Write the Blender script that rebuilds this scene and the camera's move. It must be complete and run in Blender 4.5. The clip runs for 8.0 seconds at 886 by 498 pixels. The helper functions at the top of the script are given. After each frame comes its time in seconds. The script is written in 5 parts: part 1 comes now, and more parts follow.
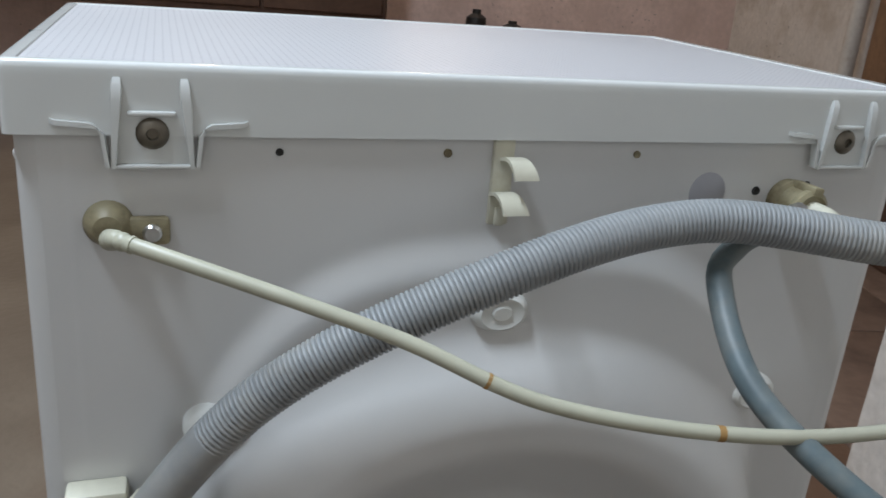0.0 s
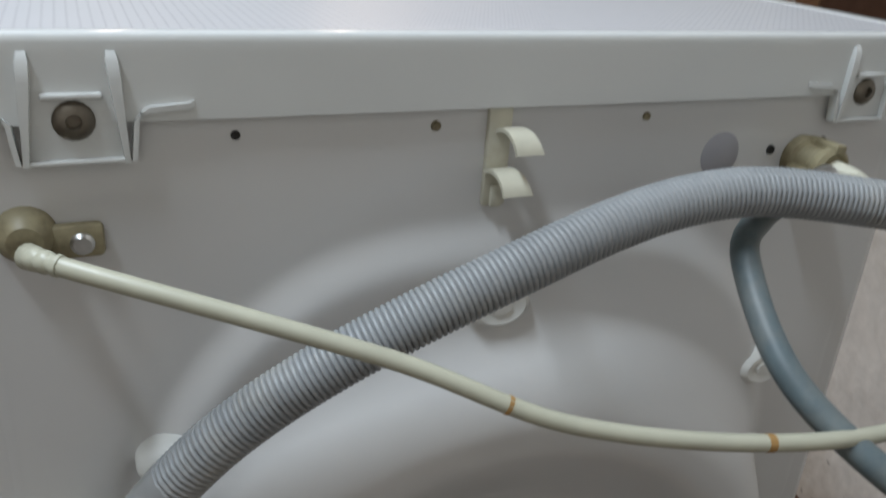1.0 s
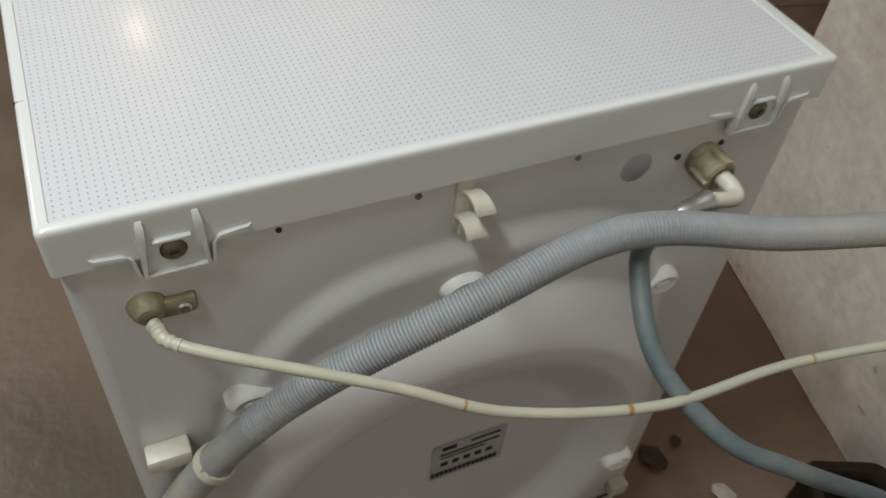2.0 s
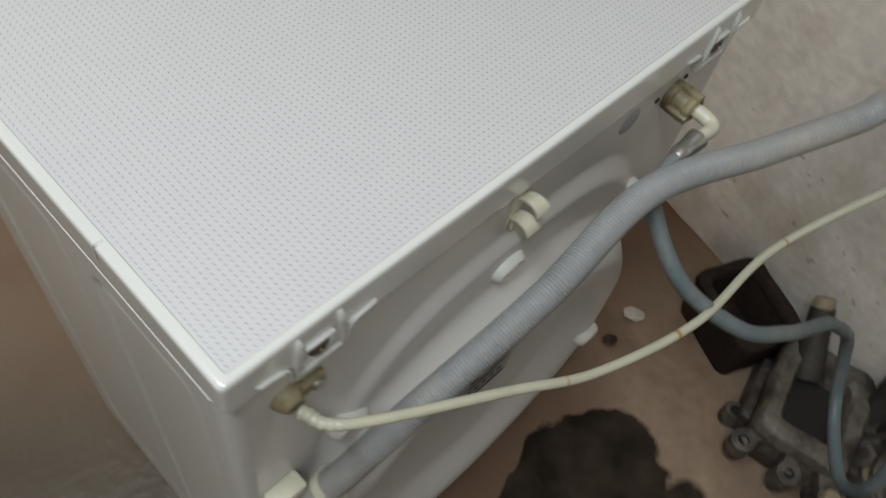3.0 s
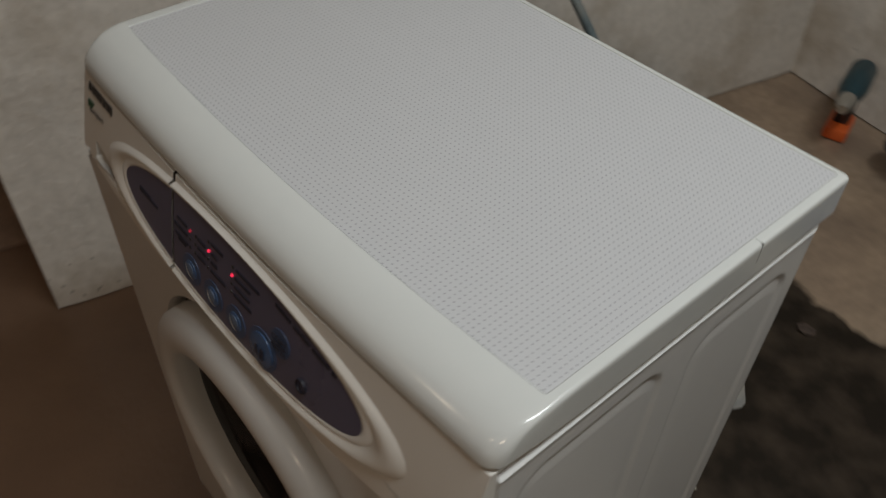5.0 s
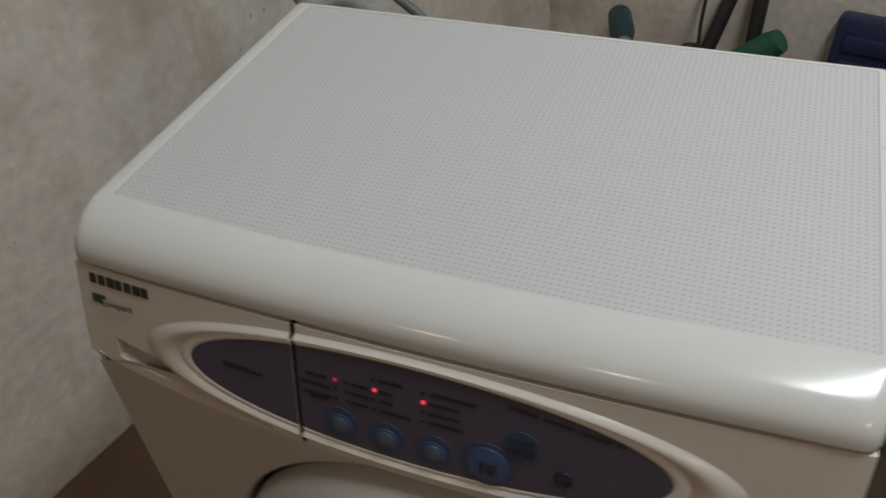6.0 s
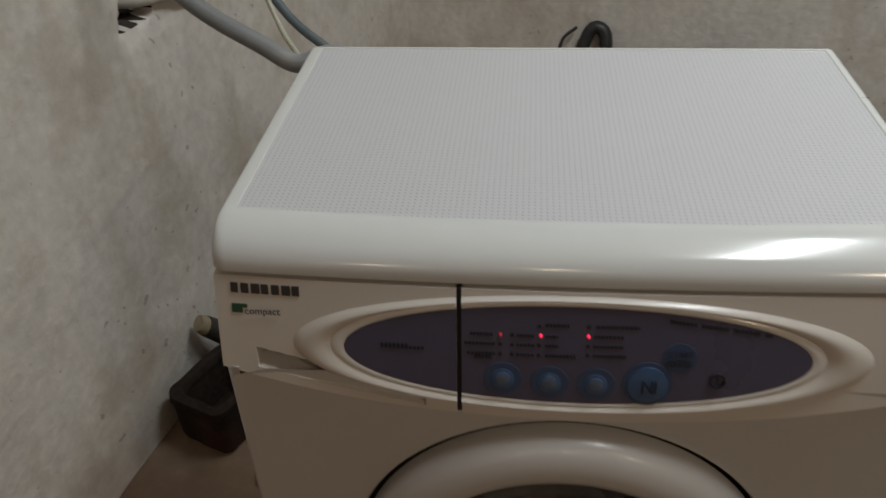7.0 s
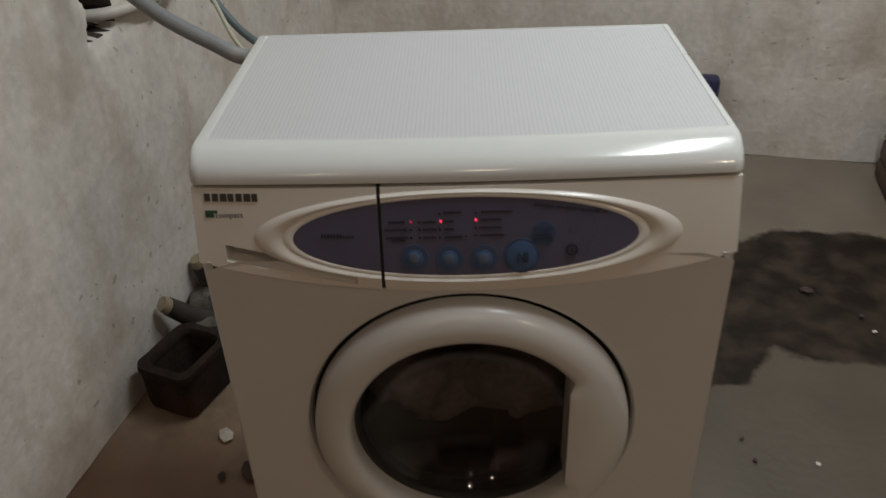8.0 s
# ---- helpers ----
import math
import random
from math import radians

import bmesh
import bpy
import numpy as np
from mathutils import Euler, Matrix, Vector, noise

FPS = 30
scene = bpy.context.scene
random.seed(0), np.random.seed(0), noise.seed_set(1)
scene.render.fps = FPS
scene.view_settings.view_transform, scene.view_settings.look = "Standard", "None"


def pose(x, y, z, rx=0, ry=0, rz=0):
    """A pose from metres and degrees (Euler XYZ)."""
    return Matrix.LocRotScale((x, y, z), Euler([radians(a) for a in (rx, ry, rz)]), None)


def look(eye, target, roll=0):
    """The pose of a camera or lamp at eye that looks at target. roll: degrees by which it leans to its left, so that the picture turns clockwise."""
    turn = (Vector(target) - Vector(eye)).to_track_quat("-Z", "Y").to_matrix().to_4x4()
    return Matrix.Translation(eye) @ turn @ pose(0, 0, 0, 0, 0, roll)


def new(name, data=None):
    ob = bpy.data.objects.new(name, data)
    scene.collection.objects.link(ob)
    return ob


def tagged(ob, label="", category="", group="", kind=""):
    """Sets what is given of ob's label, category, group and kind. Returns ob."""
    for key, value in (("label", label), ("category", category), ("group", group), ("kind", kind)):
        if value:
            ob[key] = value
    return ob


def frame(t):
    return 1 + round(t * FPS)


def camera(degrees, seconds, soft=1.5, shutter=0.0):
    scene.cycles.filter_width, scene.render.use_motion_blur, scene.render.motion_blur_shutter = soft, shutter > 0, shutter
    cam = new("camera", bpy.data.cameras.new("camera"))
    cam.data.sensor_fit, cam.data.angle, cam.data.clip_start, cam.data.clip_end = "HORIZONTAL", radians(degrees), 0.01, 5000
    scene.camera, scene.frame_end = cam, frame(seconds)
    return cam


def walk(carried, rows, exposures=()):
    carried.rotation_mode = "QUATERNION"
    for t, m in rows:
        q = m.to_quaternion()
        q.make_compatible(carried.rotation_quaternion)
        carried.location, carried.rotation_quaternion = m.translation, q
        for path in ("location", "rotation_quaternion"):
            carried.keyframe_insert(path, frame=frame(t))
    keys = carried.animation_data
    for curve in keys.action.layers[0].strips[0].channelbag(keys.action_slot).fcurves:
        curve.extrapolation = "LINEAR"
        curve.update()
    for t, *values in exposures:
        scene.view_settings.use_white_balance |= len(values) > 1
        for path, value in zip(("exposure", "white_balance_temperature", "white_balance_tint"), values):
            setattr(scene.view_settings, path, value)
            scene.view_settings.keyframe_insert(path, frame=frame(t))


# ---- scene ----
cam = camera(56.5, 8.0, soft=1.5, shutter=0.4)
PATH = [
    (0, (0.222, 0.893, 0.914), (-0.408, -0.884, 0.247), 4.9),
    (0.5, (0.222, 0.874, 0.921), (-0.491, -0.863, 0.233), 5.7),
    (1, (0.226, 0.806, 0.913), (-0.549, -0.855, 0.114), 4.3),
    (1.5, (0.238, 0.782, 1.054), (-0.47, -0.62, -0.185), 3.5),
    (1.8, (0.232, 0.809, 1.144), (-0.384, -0.515, -0.223), 2.8),
    (2, (0.243, 0.816, 1.198), (-0.41, -0.399, -0.25), 6.4),
    (2.2, (0.245, 0.821, 1.252), (-0.416, -0.326, -0.247), 7.1),
    (3.3, (0.443, 0.534, 1.302), (-0.594, 0.108, -0.348), 12.6),
    (3.5, (0.472, 0.488, 1.298), (-0.676, 0.161, -0.292), 8.7),
    (3.7, (0.487, 0.403, 1.275), (-0.740, 0.284, -0.298), 10.1),
    (4, (0.487, 0.253, 1.238), (-0.780, 0.367, -0.303), 8.8),
    (4.2, (0.492, 0.170, 1.260), (-0.778, 0.440, -0.265), 8.7),
    (4.5, (0.503, 0.053, 1.265), (-0.751, 0.588, -0.176), 6.2),
    (4.7, (0.508, -0.051, 1.275), (-0.684, 0.663, -0.123), 4.5),
    (5.8, (0.232, -0.302, 1.259), (-0.414, 1.008, -0.114), -3.6),
    (6, (0.182, -0.312, 1.251), (-0.424, 1.046, -0.086), -5.0),
    (6.5, (0.038, -0.414, 1.234), (-0.373, 1.123, 0.022), -4.6),
    (7, (-0.043, -0.492, 1.227), (-0.234, 1.119, 0.058), -2.4),
    (7.5, (-0.009, -0.623, 1.249), (-0.116, 1.026, 0.123), -2.4),
    (7.8, (-0.008, -0.701, 1.231), (-0.08, 0.978, 0.146), -1.9),
    (8, (0.005, -0.755, 1.24), (-0.06, 0.921, 0.151), -2.4),
]
EXPOSURES = [(0.0, 0.27, 5700, 10), (1.0, 0.15, 5850, 10), (1.5, 0.03, 6250, 10), (2.2, -0.12, 6450, 10), (3.3, -0.34, 6450, 10), (3.5, -0.4, 6400, 10), (3.7, -0.25, 6450, 10), (4.0, -0.67, 6450, 10), (4.7, -0.88, 6600, 10), (5.8, -0.68, 6550, 10), (7.0, -0.57, 6500, 10), (8.0, -0.4, 6450, 10)]
walk(cam, [(t, look(e, g, r)) for t, e, g, r in PATH], EXPOSURES)

# ---- light: a dim closed cellar with a tube lamp, two warm bulbs and one added bulb ----
world = bpy.data.worlds.new("cellar_world")
scene.world = world
world.use_nodes = True
world.node_tree.nodes["Background"].inputs[0].default_value = (0.5, 0.55, 0.6, 1)
world.node_tree.nodes["Background"].inputs[1].default_value = 0.02

ROOM = pose(0, 0, 0, 0, 0, -12.4)      # the room is turned against the machine
CEIL = 2.62
LAMP_MAIN = Vector((0.74, 0.41, CEIL))
LAMPS_WARM = ((Vector((0.08, -2.1, 2.42)), 4.0), (Vector((-0.86, -2.5, 2.36)), 5.0), (Vector((1.45, -1.75, 2.42)), 11.5))    # bare bulbs on short flexes; the third is added, unseen, to light the front


def area_lamp(name, at, watts, colour, size):
    d = bpy.data.lights.new(name, "AREA")
    d.shape, d.size, d.energy, d.color = "DISK", size, watts, colour
    ob = new(name, d)
    ob.matrix_world = pose(at.x, at.y, at.z - 0.14)
    return ob


tube_lamp = area_lamp("lamp_light_main", LAMP_MAIN, 40, (0.92, 0.98, 1.0), 0.11)
tube_lamp.data.shape, tube_lamp.data.size_y = "RECTANGLE", 1.2
tube_lamp.matrix_world = pose(LAMP_MAIN.x, LAMP_MAIN.y, LAMP_MAIN.z - 0.14, 0, 0, -12.4)
for bulb, watts in LAMPS_WARM:
    area_lamp("lamp_light_warm", bulb, watts, (1.0, 0.78, 0.56), 0.07)


# ---- materials ----
def mat(name, base, rough=0.5, metal=0.0, vary=0.12, scale=6.0, fine=60.0, bump=0.05, dist=0.002,
        stain=None, stain_at=(0.55, 0.7), stain_scale=2.5, coat=0.0, spec=0.5, rough_vary=0.08):
    """Plain surface with broad and fine variation, a stain colour in patches and fine relief."""
    m = bpy.data.materials.new(name)
    m.use_nodes = True
    nt = m.node_tree
    b = nt.nodes["Principled BSDF"]
    N, L = nt.nodes.new, nt.links.new
    tc = N("ShaderNodeTexCoord")
    n1, n2 = N("ShaderNodeTexNoise"), N("ShaderNodeTexNoise")
    n1.inputs["Scale"].default_value, n2.inputs["Scale"].default_value = scale, fine
    n1.inputs["Detail"].default_value, n2.inputs["Detail"].default_value = 5, 3
    for n in (n1, n2):
        L(tc.outputs["Object"], n.inputs["Vector"])
    mix = N("ShaderNodeMath")
    mix.operation = "ADD"
    L(n1.outputs["Fac"], mix.inputs[0])
    L(n2.outputs["Fac"], mix.inputs[1])
    ramp = N("ShaderNodeMapRange")
    ramp.inputs["From Min"].default_value, ramp.inputs["From Max"].default_value = 0.65, 1.35
    ramp.inputs["To Min"].default_value, ramp.inputs["To Max"].default_value = 1 - vary, 1 + vary
    L(mix.outputs[0], ramp.inputs["Value"])
    mul = N("ShaderNodeVectorMath")
    mul.operation = "SCALE"
    mul.inputs[0].default_value = base[:3]
    L(ramp.outputs[0], mul.inputs["Scale"])
    colour = mul.outputs[0]
    if stain:
        n3 = N("ShaderNodeTexNoise")
        n3.inputs["Scale"].default_value, n3.inputs["Detail"].default_value = stain_scale, 8
        n3.inputs["Roughness"].default_value = 0.65
        L(tc.outputs["Object"], n3.inputs["Vector"])
        r3 = N("ShaderNodeMapRange")
        r3.inputs["From Min"].default_value, r3.inputs["From Max"].default_value = stain_at
        L(n3.outputs["Fac"], r3.inputs["Value"])
        mx = N("ShaderNodeMix")
        mx.data_type = "RGBA"
        L(r3.outputs[0], mx.inputs["Factor"])
        L(colour, mx.inputs["A"])
        mx.inputs["B"].default_value = (*stain, 1)
        colour = mx.outputs["Result"]
    L(colour, b.inputs["Base Color"])
    rr = N("ShaderNodeMapRange")
    rr.inputs["To Min"].default_value, rr.inputs["To Max"].default_value = max(0.02, rough - rough_vary), min(1, rough + rough_vary)
    L(n1.outputs["Fac"], rr.inputs["Value"])
    L(rr.outputs[0], b.inputs["Roughness"])
    b.inputs["Metallic"].default_value = metal
    b.inputs["Coat Weight"].default_value = coat
    b.inputs["Coat Roughness"].default_value = 0.12
    b.inputs["Specular IOR Level"].default_value = spec
    if bump:
        bp = N("ShaderNodeBump")
        bp.inputs["Strength"].default_value, bp.inputs["Distance"].default_value = bump, dist
        L(n2.outputs["Fac"], bp.inputs["Height"])
        L(bp.outputs[0], b.inputs["Normal"])
    return m


def glow(name, colour, power):
    m = bpy.data.materials.new(name)
    m.use_nodes = True
    b = m.node_tree.nodes["Principled BSDF"]
    b.inputs["Base Color"].default_value = (*colour, 1)
    b.inputs["Emission Color"].default_value = (*colour, 1)
    b.inputs["Emission Strength"].default_value = power
    return m


ENAMEL = mat("white_enamel", (0.61, 0.605, 0.59), 0.32, vary=0.015, fine=25, bump=0.01, coat=0.3, rough_vary=0.03)
LIDWHITE = mat("white_lid_plastic", (0.63, 0.64, 0.62), 0.17, vary=0.012, fine=30, bump=0.01, coat=0.25, rough_vary=0.03)
FASCIA = mat("warm_white_plastic", (0.72, 0.69, 0.64), 0.3, vary=0.015, fine=40, bump=0.01, coat=0.15, rough_vary=0.03)
BEZEL = mat("pale_bezel_plastic", (0.82, 0.82, 0.8), 0.24, vary=0.01, bump=0.0, coat=0.3, rough_vary=0.03)
OVAL = mat("dark_violet_panel", (0.098, 0.098, 0.16), 0.3, vary=0.05, bump=0.0, coat=0.3)
HALO = mat("pale_blue_print", (0.058, 0.09, 0.175), 0.35, vary=0.08, bump=0.0)
KEYBLUE = mat("blue_button", (0.06, 0.12, 0.25), 0.22, vary=0.1, bump=0.0, coat=0.5)
KEYSHINE = mat("blue_button_shine", (0.11, 0.155, 0.24), 0.25, vary=0.1, bump=0.0, coat=0.4)
PRINT = mat("dark_print", (0.03, 0.03, 0.045), 0.5, vary=0.1, bump=0.0)
INK = mat("dark_grey_lettering", (0.05, 0.048, 0.045), 0.4, vary=0.1, bump=0.0)
GREENINK = mat("green_lettering", (0.03, 0.09, 0.05), 0.4, vary=0.1, bump=0.0)
STAINED = mat("brown_stained_ivory", (0.27, 0.235, 0.14), 0.5, vary=0.2, scale=20, fine=90, bump=0.04, stain=(0.1, 0.075, 0.035), stain_at=(0.44, 0.64), stain_scale=30)
IVORY = mat("aged_ivory_plastic", (0.57, 0.55, 0.44), 0.45, vary=0.1, scale=18, fine=80, bump=0.03, stain=(0.32, 0.25, 0.12), stain_at=(0.6, 0.85), stain_scale=14)
CORD = mat("ivory_cable_sheath", (0.42, 0.41, 0.315), 0.42, vary=0.08, scale=14, fine=60, bump=0.02, stain=(0.42, 0.33, 0.15), stain_at=(0.66, 0.85), stain_scale=9)
RUST = mat("orange_rust_mark", (0.33, 0.19, 0.06), 0.7, vary=0.3, scale=60, bump=0.05)
HOSEGREY = mat("grey_corrugated_plastic", (0.26, 0.268, 0.27), 0.42, vary=0.1, scale=10, fine=60, bump=0.02, stain=(0.38, 0.35, 0.29), stain_at=(0.5, 0.72), stain_scale=5)
HOSEDARK = mat("blue_grey_rubber", (0.1, 0.13, 0.138), 0.5, vary=0.16, scale=14, fine=90, bump=0.04, stain=(0.22, 0.21, 0.18), stain_at=(0.5, 0.72), stain_scale=7)
CAPWHITE = mat("white_rubber_cap", (0.7, 0.7, 0.66), 0.5, vary=0.06, scale=20, bump=0.02)
STEEL = mat("brushed_steel", (0.62, 0.62, 0.6), 0.3, metal=1.0, vary=0.1, scale=40, fine=200, bump=0.03)
SCREW = mat("tarnished_screw", (0.16, 0.14, 0.11), 0.42, metal=0.8, vary=0.3, scale=120, bump=0.05)
HOLE = mat("black_hole_shade", (0.02, 0.018, 0.016), 0.7, vary=0.2, bump=0.0)
RUBBER = mat("black_rubber", (0.025, 0.025, 0.025), 0.55, vary=0.2, scale=30, bump=0.03)
DRUM = mat("shaded_drum_steel", (0.1, 0.1, 0.1), 0.5, metal=0.8, vary=0.15, scale=30, fine=300, bump=0.06)
CLOTH = mat("wet_laundry", (0.5, 0.41, 0.37), 0.8, vary=0.25, scale=14, fine=120, bump=0.15, dist=0.004)
LABEL = mat("silver_label", (0.4, 0.4, 0.4), 0.4, vary=0.05, scale=30, bump=0.0)
LEDRED = glow("red_led", (1.0, 0.03, 0.09), 1.6)
LEDOFF = mat("unlit_led", (0.03, 0.028, 0.03), 0.3, bump=0.0)
CASTIRON = mat("rusty_cast_iron", (0.03, 0.022, 0.018), 0.85, metal=0.0, vary=0.35, scale=14, fine=90, bump=0.35, dist=0.004, stain=(0.075, 0.036, 0.022), stain_at=(0.5, 0.7), stain_scale=5)
CASTIRON.node_tree.nodes["Principled BSDF"].inputs["Specular IOR Level"].default_value = 0.12
EARTHSHADE = mat("shaded_bare_masonry", (0.045, 0.032, 0.024), 0.95, vary=0.3, scale=12, fine=70, bump=0.5, dist=0.006)
ALLOY = mat("dirty_aluminium", (0.18, 0.165, 0.14), 0.6, metal=0.4, vary=0.35, scale=18, fine=120, bump=0.25, dist=0.003, stain=(0.06, 0.05, 0.042), stain_at=(0.4, 0.58), stain_scale=16)
LAMIN = mat("motor_laminations", (0.06, 0.053, 0.047), 0.6, metal=0.5, vary=0.3, scale=30, fine=200, bump=0.3, dist=0.003)
COPPER = mat("dark_copper_winding", (0.06, 0.04, 0.03), 0.5, metal=0.4, vary=0.3, scale=60, bump=0.2)
TAN = mat("tan_rubber_bushing", (0.28, 0.23, 0.15), 0.7, vary=0.2, scale=40, bump=0.05)
FOAM = mat("tan_foam", (0.4, 0.29, 0.17), 0.85, vary=0.25, scale=30, fine=120, bump=0.3, dist=0.003, stain=(0.2, 0.14, 0.08), stain_at=(0.5, 0.7), stain_scale=25)
BRASSY = mat("yellow_plastic", (0.45, 0.34, 0.12), 0.5, vary=0.2, scale=40, bump=0.05)
GREYPL = mat("grey_white_connector", (0.5, 0.5, 0.47), 0.5, vary=0.15, scale=40, bump=0.03)
NAVY = mat("navy_tool_case", (0.02, 0.025, 0.075), 0.4, vary=0.2, scale=20, bump=0.06)
TEAL = mat("teal_tool_housing", (0.014, 0.05, 0.065), 0.45, vary=0.15, scale=20, bump=0.05)
GREEN = mat("green_tool_housing", (0.02, 0.1, 0.06), 0.45, vary=0.15, scale=20, bump=0.05)
BLACK = mat("black_tool_plastic", (0.02, 0.02, 0.02), 0.45, vary=0.2, scale=30, bump=0.04)
ORANGE = mat("orange_plastic", (0.7, 0.12, 0.02), 0.5, vary=0.1, bump=0.02)
PVC = mat("white_pvc_pipe", (0.62, 0.58, 0.52), 0.45, vary=0.1, scale=10, bump=0.03, stain=(0.4, 0.3, 0.22), stain_at=(0.55, 0.75), stain_scale=8)
WOODDARK = mat("dark_brown_wood", (0.09, 0.05, 0.032), 0.55, vary=0.25, scale=5, fine=40, bump=0.08)
WOODMID = mat("worn_brown_wood", (0.24, 0.14, 0.075), 0.6, vary=0.25, scale=6, fine=50, bump=0.1)
CEILPAINT = mat("ceiling_whitewash", (0.6, 0.58, 0.55), 0.9, vary=0.08, scale=2, bump=0.1)
TILE = mat("brown_floor_tile", (0.25, 0.17, 0.125), 0.4, vary=0.18, scale=3, fine=30, bump=0.05, stain=(0.13, 0.09, 0.07), stain_at=(0.5, 0.7), stain_scale=3)
CHIP = mat("pale_plaster_crumb", (0.6, 0.56, 0.5), 0.9, vary=0.1, scale=30, bump=0.1)
LEAF = mat("dry_brown_scrap", (0.06, 0.04, 0.03), 0.8, vary=0.3, scale=30, bump=0.1)
BULBGLOW = glow("lamp_glass", (1.0, 0.92, 0.82), 4.0)


def plaster(name, base, dirt, low=True):
    """Old whitewash: blotches, grey scuffs, small dark pits and trowel relief."""
    m = mat(name, base, 0.9, vary=0.13, scale=6, fine=45, bump=0.38, dist=0.006, stain=dirt, stain_at=(0.48, 0.74), stain_scale=4.0, rough_vary=0.05)
    nt = m.node_tree
    b = nt.nodes["Principled BSDF"]
    N, L = nt.nodes.new, nt.links.new
    tc = N("ShaderNodeTexCoord")
    v = N("ShaderNodeTexVoronoi")
    v.inputs["Scale"].default_value = 30
    warp = N("ShaderNodeTexNoise")
    warp.inputs["Scale"].default_value = 24
    add = N("ShaderNodeVectorMath")
    add.operation = "MULTIPLY_ADD"
    L(tc.outputs["Object"], warp.inputs["Vector"])
    L(warp.outputs["Color"], add.inputs[0])
    add.inputs[1].default_value = (0.05, 0.05, 0.05)
    L(tc.outputs["Object"], add.inputs[2])
    L(add.outputs[0], v.inputs["Vector"])
    big = N("ShaderNodeTexNoise")
    big.inputs["Scale"].default_value = 2.4
    L(tc.outputs["Object"], big.inputs["Vector"])
    size = N("ShaderNodeMapRange")
    size.inputs["From Min"].default_value, size.inputs["From Max"].default_value = 0.45, 0.75
    size.inputs["To Min"].default_value, size.inputs["To Max"].default_value = 0.035, 0.22
    L(big.outputs["Fac"], size.inputs["Value"])
    pit = N("ShaderNodeMath")
    pit.operation = "LESS_THAN"
    L(v.outputs["Distance"], pit.inputs[0])
    L(size.outputs[0], pit.inputs[1])
    mx = N("ShaderNodeMix")
    mx.data_type = "RGBA"
    old = b.inputs["Base Color"].links[0].from_socket
    soft = N("ShaderNodeMath")
    soft.operation = "MULTIPLY"
    soft.inputs[1].default_value = 0.45
    L(pit.outputs[0], soft.inputs[0])
    L(soft.outputs[0], mx.inputs["Factor"])
    L(old, mx.inputs["A"])
    mx.inputs["B"].default_value = (*[c * 0.35 for c in dirt], 1)
    L(mx.outputs["Result"], b.inputs["Base Color"])
    return m


PLASTER = plaster("stained_whitewash", (0.68, 0.637, 0.58), (0.45, 0.385, 0.305))
PLASTERPINK = plaster("pinkish_plaster", (0.72, 0.56, 0.5), (0.62, 0.47, 0.41))


